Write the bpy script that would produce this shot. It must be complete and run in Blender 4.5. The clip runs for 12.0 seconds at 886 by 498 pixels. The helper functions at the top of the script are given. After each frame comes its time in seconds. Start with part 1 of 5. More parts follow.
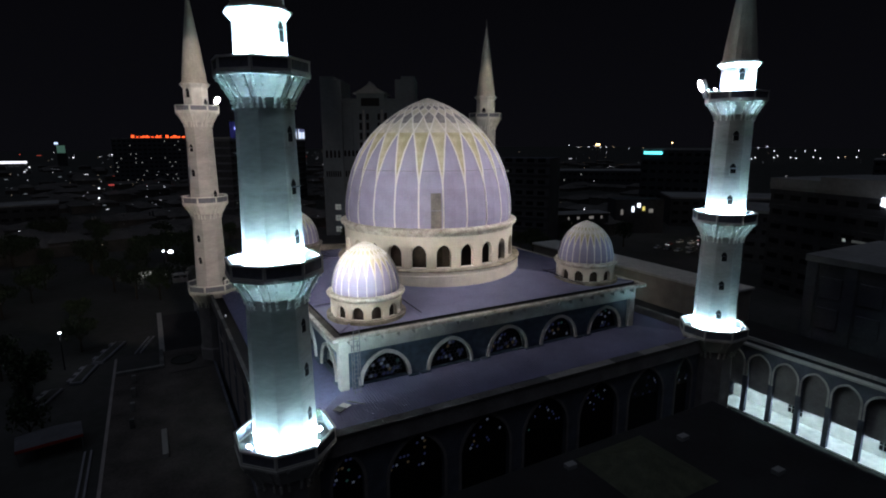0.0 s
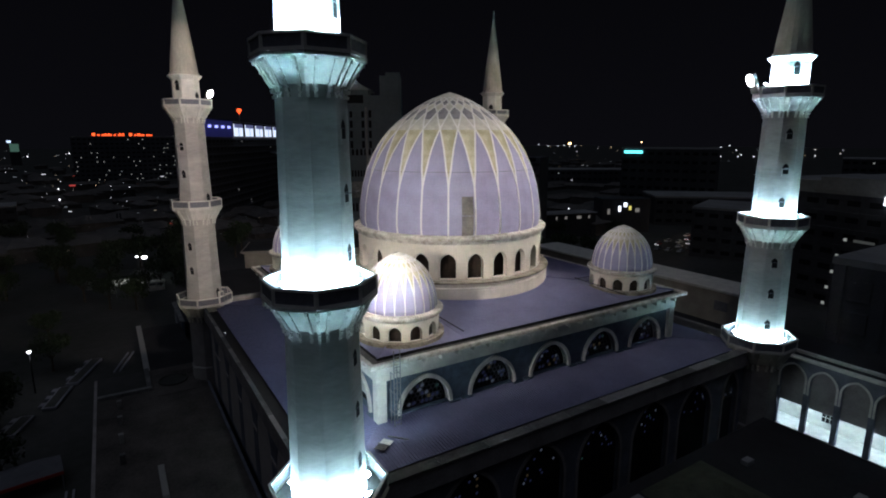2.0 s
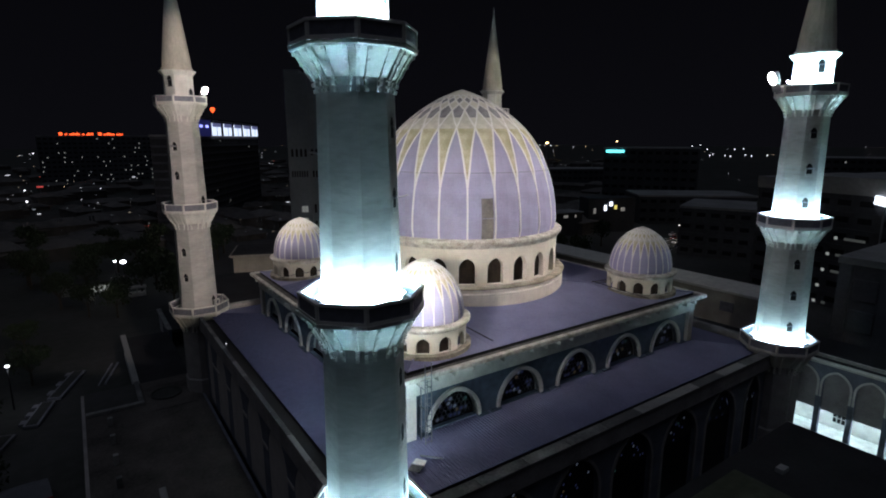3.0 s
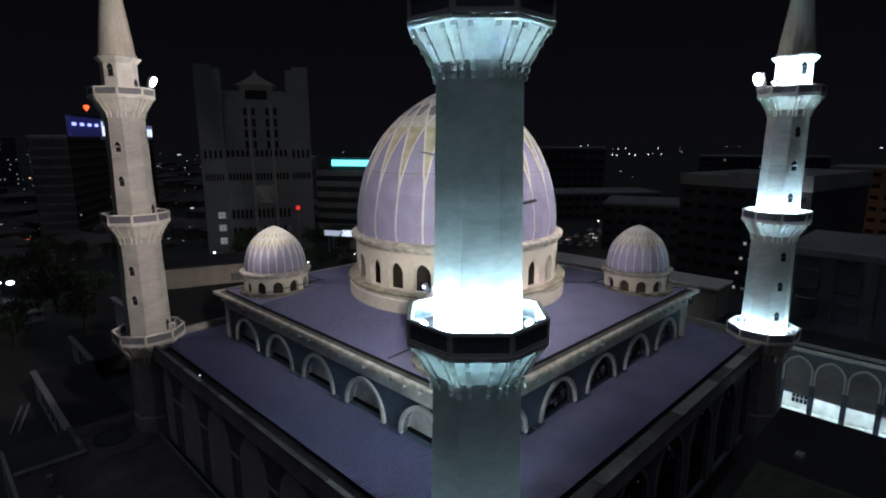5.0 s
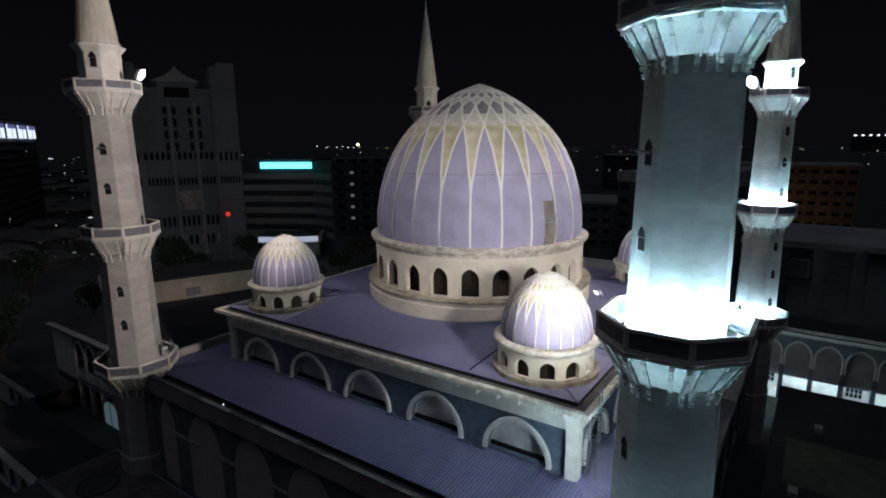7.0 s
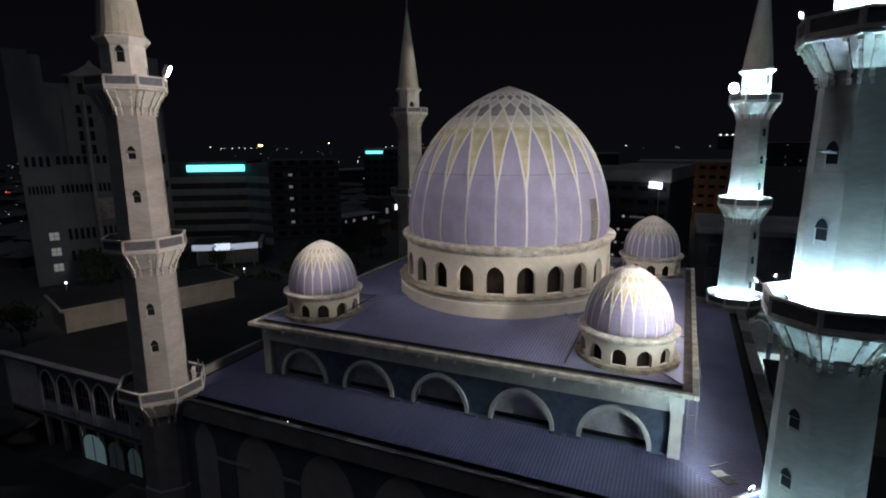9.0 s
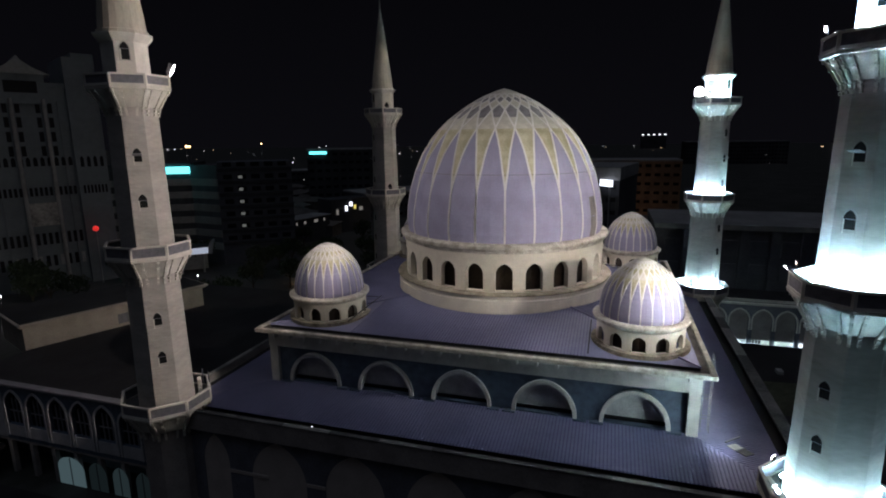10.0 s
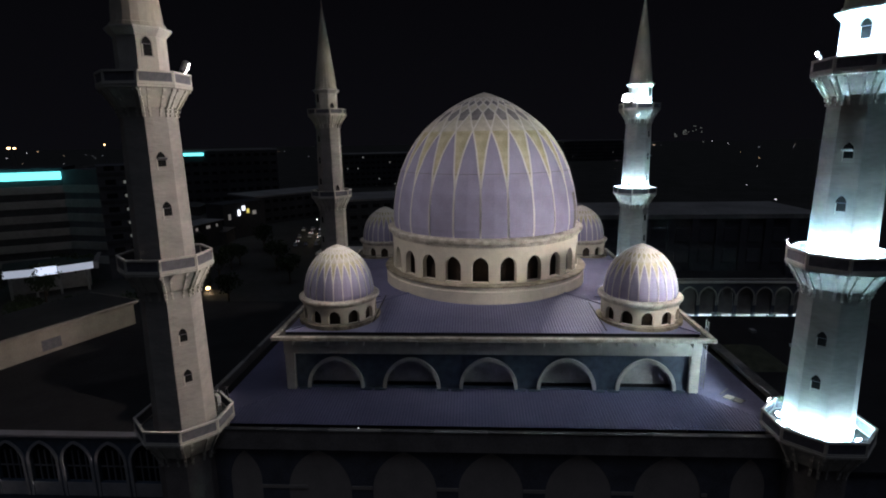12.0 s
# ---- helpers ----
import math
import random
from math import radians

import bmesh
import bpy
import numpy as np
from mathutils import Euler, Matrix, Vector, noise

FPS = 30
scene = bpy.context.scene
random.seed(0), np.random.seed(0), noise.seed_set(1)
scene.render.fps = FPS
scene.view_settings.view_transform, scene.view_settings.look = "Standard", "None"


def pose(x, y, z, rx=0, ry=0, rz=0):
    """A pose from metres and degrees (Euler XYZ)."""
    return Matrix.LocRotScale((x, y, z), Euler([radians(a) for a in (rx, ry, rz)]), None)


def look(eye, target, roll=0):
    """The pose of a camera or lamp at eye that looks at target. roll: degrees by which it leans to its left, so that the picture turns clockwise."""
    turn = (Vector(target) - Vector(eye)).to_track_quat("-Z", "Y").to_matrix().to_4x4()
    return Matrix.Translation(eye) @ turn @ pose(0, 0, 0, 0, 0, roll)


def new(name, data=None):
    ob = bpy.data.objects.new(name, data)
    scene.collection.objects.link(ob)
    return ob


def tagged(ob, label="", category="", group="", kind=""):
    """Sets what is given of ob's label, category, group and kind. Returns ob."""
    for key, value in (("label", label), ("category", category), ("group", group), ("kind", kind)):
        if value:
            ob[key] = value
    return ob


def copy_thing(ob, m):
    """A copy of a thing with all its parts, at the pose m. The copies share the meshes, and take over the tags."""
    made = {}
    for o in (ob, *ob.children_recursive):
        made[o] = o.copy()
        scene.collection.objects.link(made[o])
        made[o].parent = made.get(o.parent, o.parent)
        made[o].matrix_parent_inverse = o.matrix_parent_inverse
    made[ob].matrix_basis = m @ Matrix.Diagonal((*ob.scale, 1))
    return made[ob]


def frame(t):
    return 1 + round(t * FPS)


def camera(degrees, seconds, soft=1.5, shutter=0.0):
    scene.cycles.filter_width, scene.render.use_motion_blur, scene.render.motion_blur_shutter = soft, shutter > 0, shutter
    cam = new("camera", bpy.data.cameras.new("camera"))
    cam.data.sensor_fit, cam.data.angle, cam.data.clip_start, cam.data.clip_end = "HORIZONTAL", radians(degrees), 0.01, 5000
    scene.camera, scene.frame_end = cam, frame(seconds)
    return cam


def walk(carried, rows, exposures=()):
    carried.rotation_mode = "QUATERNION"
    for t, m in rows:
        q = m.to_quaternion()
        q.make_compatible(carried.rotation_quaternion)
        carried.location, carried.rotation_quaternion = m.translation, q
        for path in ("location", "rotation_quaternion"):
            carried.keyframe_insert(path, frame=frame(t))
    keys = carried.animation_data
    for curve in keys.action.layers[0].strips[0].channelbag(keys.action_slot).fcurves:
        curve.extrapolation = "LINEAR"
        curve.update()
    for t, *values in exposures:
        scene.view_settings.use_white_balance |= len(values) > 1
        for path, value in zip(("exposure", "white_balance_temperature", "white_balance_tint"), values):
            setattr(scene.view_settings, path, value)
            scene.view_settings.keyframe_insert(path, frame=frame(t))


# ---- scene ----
cam = camera(79.0, 12.0, soft=1.9)
METRES, EYE, TILT, LEAN, TURN = 85.0, 40.0, 0.0, 0.0, -28.6
ROWS = [
    (0.0, 0.0, 0.0, 0.0, -0.03, -11.32, 0.13),
    (0.5, -0.0184, 0.0212, -0.0003, -0.4, -11.35, 0.11),
    (1.0, -0.0394, 0.0416, -0.0008, -1.37, -11.38, 0.07),
    (1.5, -0.0627, 0.0617, -0.0007, -2.31, -11.43, 0.05),
    (2.0, -0.088, 0.0818, -0.001, -3.27, -11.44, 0.04),
    (2.5, -0.1148, 0.1019, -0.001, -4.39, -11.47, 0.04),
    (4.5, -0.2402, 0.1821, -0.003, -13.1, -11.47, 0.12),
    (5.0, -0.2764, 0.2035, -0.0035, -16.48, -11.44, 0.14),
    (5.5, -0.3138, 0.2257, -0.0039, -19.31, -11.42, 0.15),
    (6.0, -0.3525, 0.248, -0.0044, -21.82, -11.37, 0.18),
    (6.5, -0.3917, 0.2708, -0.0044, -24.56, -11.38, 0.31),
    (7.0, -0.4316, 0.2937, -0.0045, -26.86, -11.38, 0.36),
    (7.5, -0.4721, 0.317, -0.004, -28.67, -11.39, 0.39),
    (9.5, -0.636, 0.4171, -0.0005, -40.76, -11.47, 0.64),
    (10.0, -0.6755, 0.4449, 0.0007, -44.27, -11.51, 0.71),
    (10.5, -0.713, 0.4735, 0.0024, -48.1, -11.57, 0.78),
    (11.0, -0.7492, 0.504, 0.0039, -52.16, -11.64, 0.82),
    (11.5, -0.7832, 0.5365, 0.0051, -55.72, -11.69, 0.85),
    (12.0, -0.8153, 0.5707, 0.0056, -58.36, -11.73, 0.82),
]
walk(cam, [(t, pose(-37.9, -74.1, EYE, TILT, LEAN, TURN) @ pose(METRES * x, METRES * y, METRES * z, 90 + pitch, roll, yaw)) for t, x, y, z, yaw, pitch, roll in ROWS], exposures=((0.0, 0.50, 6200, 14), (2.5, 0.60, 6200, 14), (5.0, 0.74, 6150, 15), (7.5, 0.60, 6200, 16), (9.5, 0.57, 6350, 16), (12.0, 0.54, 6350, 16)))

# ---- world and large lights ----
W = bpy.data.worlds.new("night_sky")
scene.world = W
W.use_nodes = True
wn, wl = W.node_tree.nodes, W.node_tree.links
bg = wn["Background"]
tc = wn.new("ShaderNodeTexCoord")
sx = wn.new("ShaderNodeSeparateXYZ")
rp = wn.new("ShaderNodeValToRGB")
wl.new(tc.outputs["Generated"], sx.inputs[0])
wl.new(sx.outputs["Z"], rp.inputs[0])
wl.new(rp.outputs[0], bg.inputs["Color"])
rp.color_ramp.elements[0].color = (0.0021, 0.0021, 0.0028, 1)
rp.color_ramp.elements[1].color = (0.0010, 0.0010, 0.0014, 1)
rp.color_ramp.elements[1].position = 0.35
bg.inputs["Strength"].default_value = 1.0

COOL, WARM, AMBER = (0.74, 0.95, 1.0), (1.0, 0.935, 0.84), (1.0, 0.88, 0.765)
# very wide sun lamp, added as night ambient; no such source is in view
ambient_fill = bpy.data.lights.new("ambient_fill", "SUN")
ambient_fill.energy, ambient_fill.angle, ambient_fill.color = 0.125, radians(60), (0.74, 0.84, 1.0)
new("ambient_fill", ambient_fill).matrix_world = look((-19, -14, 85), (0, 0, 0))


def spot(name, eye, target, watts, color, cone=90, blend=0.6, size=0.4):
    d = bpy.data.lights.new(name, "SPOT")
    d.energy, d.color, d.spot_size, d.spot_blend, d.shadow_soft_size = watts, color, radians(cone), blend, size
    ob = new(name, d)
    ob.matrix_world = look(eye, target)
    return ob


# ---- materials ----
def mat(name, color, rough=0.7, metal=0.0, var=0.18, scale=1.5, fine=14.0, bump=0.15, stretch=(1, 1, 1), tint=None, spec=0.4, random=0.0, relief=0.05):
    m = bpy.data.materials.new(name)
    m.use_nodes = True
    n, l = m.node_tree.nodes, m.node_tree.links
    b = n["Principled BSDF"]
    b.inputs["Roughness"].default_value, b.inputs["Metallic"].default_value = rough, metal
    b.inputs["Specular IOR Level"].default_value = spec
    co = n.new("ShaderNodeTexCoord")
    mp = n.new("ShaderNodeMapping")
    mp.inputs["Scale"].default_value = stretch
    l.new(co.outputs["Object"], mp.inputs[0])
    big, small = n.new("ShaderNodeTexNoise"), n.new("ShaderNodeTexNoise")
    big.inputs["Scale"].default_value, small.inputs["Scale"].default_value = scale, fine
    big.inputs["Detail"].default_value, small.inputs["Detail"].default_value = 5, 3
    for t in (big, small):
        l.new(mp.outputs[0], t.inputs["Vector"])
    mix = n.new("ShaderNodeMix")
    mix.data_type = "FLOAT"
    mix.inputs[0].default_value = 0.35
    l.new(big.outputs["Fac"], mix.inputs[2])
    l.new(small.outputs["Fac"], mix.inputs[3])
    fac = mix.outputs[0]
    if random:
        oi, ma = n.new("ShaderNodeObjectInfo"), n.new("ShaderNodeMath")
        ma.operation = "MULTIPLY_ADD"
        ma.inputs[1].default_value, ma.inputs[2].default_value = random, -random / 2
        ad = n.new("ShaderNodeMath")
        l.new(oi.outputs["Random"], ma.inputs[0])
        l.new(fac, ad.inputs[0])
        l.new(ma.outputs[0], ad.inputs[1])
        fac = ad.outputs[0]
    r = n.new("ShaderNodeValToRGB")
    e = r.color_ramp.elements
    e[0].position, e[1].position = 0.32, 0.68
    dark = tint if tint else tuple(c * (1 - 2 * var) for c in color)
    e[0].color, e[1].color = (*dark, 1), (*(min(1, c * (1 + 0.35 * var)) for c in color), 1)
    l.new(fac, r.inputs[0])
    l.new(r.outputs[0], b.inputs["Base Color"])
    if bump:
        bp = n.new("ShaderNodeBump")
        bp.inputs["Strength"].default_value, bp.inputs["Distance"].default_value = bump, relief
        l.new(fac, bp.inputs["Height"])
        l.new(bp.outputs[0], b.inputs["Normal"])
    return m


def glow(name, color, strength, base=0.6):
    m = bpy.data.materials.new(name)
    m.use_nodes = True
    b = m.node_tree.nodes["Principled BSDF"]
    b.inputs["Base Color"].default_value = (*(min(1, c * base) for c in color), 1)
    b.inputs["Emission Color"].default_value = (*color, 1)
    b.inputs["Emission Strength"].default_value = strength
    return m


SHAFT = mat("shaft_render", (0.48, 0.458, 0.425), 0.75, var=0.15, scale=0.45, fine=1.9, bump=1.0, stretch=(0.7, 0.7, 1.9), relief=0.095)
TRIM = mat("white_trim_paint", (0.72, 0.70, 0.64), 0.65, var=0.14, scale=0.9, fine=9, bump=0.12)
STAINED = mat("stained_trim_paint", (0.70, 0.67, 0.60), 0.75, var=0.3, scale=1.2, fine=7, bump=0.2, tint=(0.29, 0.245, 0.185))
LEDGE = mat("mossy_ledge", (0.46, 0.41, 0.32), 0.85, var=0.3, scale=0.8, fine=6, bump=0.25, tint=(0.11, 0.095, 0.065))
# weathered concrete, painted darker still for the shadow behind the eave lip
GUTTERFLOOR = mat("shaded_gutter_floor", (0.13, 0.118, 0.105), 0.9, var=0.3, scale=0.7, fine=5, tint=(0.045, 0.04, 0.036))
CREAM = mat("cream_wall_paint", (0.78, 0.725, 0.615), 0.7, var=0.10, scale=0.6, fine=6, bump=0.1)
FLOORC = mat("balcony_concrete", (0.16, 0.16, 0.155), 0.85, var=0.25, scale=1.2, fine=6)
GREY = mat("parapet_panel", (0.19, 0.19, 0.22), 0.6, var=0.2, scale=2)
SPIRE = mat("spire_sheet", (0.55, 0.51, 0.43), 0.6, var=0.2, scale=0.8, fine=5, stretch=(1, 1, 0.4), tint=(0.38, 0.36, 0.29))
BLUEWALL = mat("blue_wall_tile", (0.115, 0.155, 0.215), 0.45, var=0.25, scale=1.2, fine=12)
LAV = mat("lavender_enamel", (0.365, 0.35, 0.505), 0.72, var=0.12, scale=0.5, fine=6, bump=0.06, spec=0.2, random=0.10)
OCHRE = mat("ochre_enamel", (0.60, 0.565, 0.41), 0.75, spec=0.2, var=0.22, scale=0.9, fine=5, bump=0.08, tint=(0.38, 0.345, 0.21), random=0.15)
PALE = mat("pale_enamel", (0.66, 0.63, 0.56), 0.75, spec=0.2, var=0.15, scale=1.1, fine=6, bump=0.08, random=0.12)
SLATE = mat("slate_enamel", (0.27, 0.26, 0.28), 0.6, var=0.2, scale=1.5, fine=6, bump=0.08, random=0.2)
RIB = mat("rib_white", (0.78, 0.76, 0.74), 0.7, spec=0.2, var=0.06, scale=2, bump=0.04)
DOORM = mat("weathered_panel", (0.22, 0.20, 0.18), 0.7, var=0.35, scale=1.0, fine=5, tint=(0.10, 0.09, 0.09))
# seam shading put into the colour: darker than ROOF, west seams only
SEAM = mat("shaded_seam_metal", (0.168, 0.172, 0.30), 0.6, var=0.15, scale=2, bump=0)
ROOF = mat("lavender_metal_roof", (0.27, 0.272, 0.43), 0.52, metal=0.3, var=0.14, scale=0.25, fine=3, bump=0.06)
GUTTER = mat("black_gutter", (0.012, 0.012, 0.014), 0.7, var=0.2, scale=2)
DARK = mat("dark_opening", (0.012, 0.012, 0.014), 0.6, var=0.2, scale=2, bump=0, spec=0.15)
NICHE = mat("niche_plaster", (0.62, 0.62, 0.60), 0.8, var=0.2, scale=0.8, fine=6)
COPING = mat("weathered_coping", (0.25, 0.245, 0.235), 0.85, var=0.4, scale=0.5, fine=5, tint=(0.09, 0.09, 0.09), random=0.5)
LOWWALL = mat("lower_wall_render", (0.19, 0.20, 0.245), 0.8, var=0.25, scale=0.5, fine=5)
LOWARCH = mat("lower_arch_render", (0.35, 0.32, 0.31), 0.8, var=0.2, scale=0.5, fine=5)
ARCHFILL = mat("arch_panel_render", (0.52, 0.47, 0.44), 0.8, var=0.12, scale=0.5, fine=5)
ASPHALT = mat("dark_ground", (0.052, 0.05, 0.049), 0.85, var=0.45, scale=0.05, fine=0.6, bump=0.1, tint=(0.02, 0.024, 0.018))
PAVE = mat("plaza_paving", (0.1, 0.088, 0.08), 0.85, var=0.36, scale=0.22, fine=2.5)
CONC = mat("city_concrete", (0.30, 0.30, 0.30), 0.8, var=0.2, scale=0.1, fine=1.0)
CITYDARK = mat("city_dark_concrete", (0.065, 0.068, 0.078), 0.8, var=0.3, scale=0.06, fine=0.8)
FLATROOF = mat("dark_flat_roof", (0.024, 0.024, 0.027), 0.85, var=0.3, scale=0.2, fine=2)
STEEL = mat("galvanised_steel", (0.30, 0.31, 0.33), 0.45, metal=0.6, var=0.15, scale=6)
LEAF = mat("dark_leaves", (0.045, 0.066, 0.028), 0.7, var=0.3, scale=0.8, fine=5, random=0.2)
BARK = mat("bark", (0.10, 0.08, 0.06), 0.9, var=0.3, scale=4)
HOUSING = mat("flood_housing", (0.07, 0.07, 0.075), 0.5, var=0.15, scale=5)
FLOOD = glow("flood_lens_cool", (0.50, 0.86, 1.0), 2250)
FLOODW = glow("flood_lens_warm", (1.0, 0.94, 0.86), 60)
FLOODLOW = glow("flood_lens_low", (0.50, 0.86, 1.0), 1500)
TUBE = glow("arcade_tube", (0.66, 0.92, 1.0), 85)
TEAL = glow("teal_sign", (0.14, 0.85, 0.85), 1.6)
REDS = glow("red_sign", (1.0, 0.10, 0.02), 1.6)
BLUES = glow("blue_sign", (0.35, 0.38, 1.0), 1.3)
WHITES = glow("white_sign", (0.85, 0.92, 1.0), 1.6)
LAMPW = glow("street_lamp_white", (0.95, 0.97, 1.0), 6)
LAMPF = glow("far_lamp_white", (0.95, 0.97, 1.0), 1.6)
LAMPO = glow("street_lamp_amber", (1.0, 0.62, 0.25), 6)
WINLIT = glow("lit_window", (0.9, 0.95, 0.85), 0.16)


# ---- mesh helpers ----
def mesh_of(bm, material, name):
    bm.normal_update()
    me = bpy.data.meshes.new(name)
    bm.to_mesh(me)
    bm.free()
    for k in (material if isinstance(material, (list, tuple)) else [material]):
        me.materials.append(k)
    return me


def part(name, bm, material, parent=None, label="", m=None, smooth=False):
    """Links a bmesh (or a mesh that is shared) as one object under its thing."""
    me = bm if isinstance(bm, bpy.types.Mesh) else mesh_of(bm, material, name)
    if smooth:
        me.polygons.foreach_set("use_smooth", [True] * len(me.polygons))
    ob = new(name, me)
    if parent:
        ob.parent = parent
    if m is not None:
        ob.matrix_basis = m
    if label:
        ob["label"] = label
    return ob


def thing(name, label, category, group="", kind="", m=None):
    ob = new(name)
    ob.empty_display_size = 0.5
    if m is not None:
        ob.matrix_basis = m
    return tagged(ob, label, category, group, kind)


def box(bm, x0, x1, y0, y1, z0, z1, m=None):
    v = [bm.verts.new((x, y, z)) for z in (z0, z1) for x, y in ((x0, y0), (x1, y0), (x1, y1), (x0, y1))]
    if m is not None:
        for k in v:
            k.co = m @ k.co
    for f in ((3, 2, 1, 0), (4, 5, 6, 7), (0, 1, 5, 4), (1, 2, 6, 5), (2, 3, 7, 6), (3, 0, 4, 7)):
        bm.faces.new([v[i] for i in f])
    return bm


def boxm(x0, x1, y0, y1, z0, z1, bevel=0.0):
    bm = box(bmesh.new(), x0, x1, y0, y1, z0, z1)
    if bevel:
        bmesh.ops.bevel(bm, geom=bm.edges[:], offset=bevel, segments=1, affect="EDGES")
    return bm


def lathe(bm, profile, n, phase=0.0, caps=True, arc=1.0):
    """Rings of n corners through (radius, z), from bottom to top."""
    rings = []
    for r, z in profile:
        rings.append([bm.verts.new((r * math.cos(phase + 2 * math.pi * i / n), r * math.sin(phase + 2 * math.pi * i / n), z)) for i in range(n)])
    for a, b in zip(rings, rings[1:]):
        for i in range(n):
            j = (i + 1) % n
            bm.faces.new((a[i], a[j], b[j], b[i]))
    if caps:
        bm.faces.new(rings[0][::-1])
        bm.faces.new(rings[-1])
    return bm


def ogive(hw, h, n=14):
    """A pointed arch of half width hw and rise h: points (u, z) from left to right."""
    c = max(0.0, (h * h - hw * hw) / (2 * hw))
    rad, pts = hw + c, []
    top = math.acos(min(1, c / rad))
    for i in range(n + 1):
        a = top * i / n
        pts.append((c - rad * math.cos(a), rad * math.sin(a) * (h / (rad * math.sin(top)))))
    return pts + [(-u, z) for u, z in pts[-2::-1]]


def arch_line(cx, hw, z0, zs, zt, n=14):
    """Outline of an arched opening from its left foot over the crown to the right foot."""
    pts = [(cx + u, zs + z) for u, z in ogive(hw, zt - zs, n)]
    return ([(cx - hw, z0)] if zs > z0 + 1e-6 else []) + pts + ([(cx + hw, z0)] if zs > z0 + 1e-6 else [])


def arch_wall(bm, u0, u1, z0, z1, arches, depth, warp=None):
    """A wall of that depth with arched openings through it (u along, z up, y from 0 back to depth)."""
    warp = warp or (lambda u, y, z: (u, y, z))

    def V(u, y, z):
        return bm.verts.new(warp(u, y, z))

    def quad(*p):
        bm.faces.new([V(*q) for q in p])

    edge = u0
    for cx, hw, zb, zs, zt in arches:
        for y, s in ((0, 1), (depth, -1)):
            f = [(edge, y, z0), (cx - hw, y, z0), (cx - hw, y, z1), (edge, y, z1)]
            if abs(cx - hw - edge) > 1e-4:
                quad(*f[::s])
            if zb > z0 + 1e-4:
                f = [(cx - hw, y, z0), (cx + hw, y, z0), (cx + hw, y, zb), (cx - hw, y, zb)]
                quad(*f[::s])
            top = [(cx + u, zs + z) for u, z in ogive(hw, zt - zs)]
            for (ua, za), (ub, zb2) in zip(top, top[1:]):
                f = [(ua, y, za), (ub, y, zb2), (ub, y, z1), (ua, y, z1)]
                quad(*f[::s])
        line = arch_line(cx, hw, zb, zs, zt)
        for (ua, za), (ub, zb2) in zip(line, line[1:]):
            quad((ua, 0, za), (ua, depth, za), (ub, depth, zb2), (ub, 0, zb2))
        quad((cx - hw, 0, zb), (cx + hw, 0, zb), (cx + hw, depth, zb), (cx - hw, depth, zb))
        edge = cx + hw
    for y, s in ((0, 1), (depth, -1)):
        f = [(edge, y, z0), (u1, y, z0), (u1, y, z1), (edge, y, z1)]
        quad(*f[::s])
    quad((u0, 0, z1), (u1, 0, z1), (u1, depth, z1), (u0, depth, z1))
    quad((u0, 0, z0), (u0, 0, z1), (u0, depth, z1), (u0, depth, z0))
    quad((u1, 0, z0), (u1, depth, z0), (u1, depth, z1), (u1, 0, z1))
    return bm


def band(bm, line, width, y0, y1, warp=None):
    """A moulding that follows an outline (u, z) on its outer side, from y0 to y1."""
    warp = warp or (lambda u, y, z: (u, y, z))
    n, out = len(line), []
    for i in range(n):
        a, b = line[max(0, i - 1)], line[min(n - 1, i + 1)]
        dx, dz = b[0] - a[0], b[1] - a[1]
        k = math.hypot(dx, dz) or 1
        out.append((line[i][0] - dz / k * width, line[i][1] + dx / k * width))
    R = [[bm.verts.new(warp(u, y, z)) for (u, z), y in ((p, y0), (p, y1), (q, y1), (q, y0))] for p, q in zip(line, out)]
    for a, b in zip(R, R[1:]):
        for i in range(4):
            j = (i + 1) % 4
            bm.faces.new((a[i], b[i], b[j], a[j]))
    bm.faces.new(R[0])
    bm.faces.new(R[-1][::-1])
    return bm


def plate(bm, line, y, warp=None):
    """A flat panel that fills an outline."""
    warp = warp or (lambda u, yy, z: (u, yy, z))
    bm.faces.new([bm.verts.new(warp(u, y, z)) for u, z in line])
    return bm


def bar(bm, a, b, w, up=(0, 0, 1)):
    """A square bar from a to b."""
    a, b = Vector(a), Vector(b)
    d = (b - a).normalized()
    s = d.cross(Vector(up))
    s = s.normalized() if s.length > 1e-4 else Vector((1, 0, 0))
    t = s.cross(d)
    v = [bm.verts.new(p + (s * i + t * j) * w / 2) for p in (a, b) for i, j in ((-1, -1), (1, -1), (1, 1), (-1, 1))]
    for f in ((0, 1, 2, 3), (7, 6, 5, 4), (0, 4, 5, 1), (1, 5, 6, 2), (2, 6, 7, 3), (3, 7, 4, 0)):
        bm.faces.new([v[i] for i in f])
    return bm


def side(k):
    """The turn that brings the south side (k = 0) to the east, north and west sides."""
    return Matrix.Rotation(math.pi / 2 * k, 4, "Z")


SIDE_NAME = ("south", "east", "north", "west")

# ---- ground ----
bm = bmesh.new()
bmesh.ops.create_grid(bm, x_segments=40, y_segments=40, size=3500)
bmesh.ops.translate(bm, verts=bm.verts[:], vec=(0, 0, -4.6))
part("ground", bm, ASPHALT)
tagged(bpy.data.objects["ground"], "dark night ground of asphalt and grass round the mosque", "ground", kind="structure")
part("plaza_pavement", boxm(-46, -30.6, -40, 36, 0.004, 0.06), PAVE)
tagged(bpy.data.objects["plaza_pavement"], "dim paved forecourt beside the mosque wall", "pavement", kind="structure")

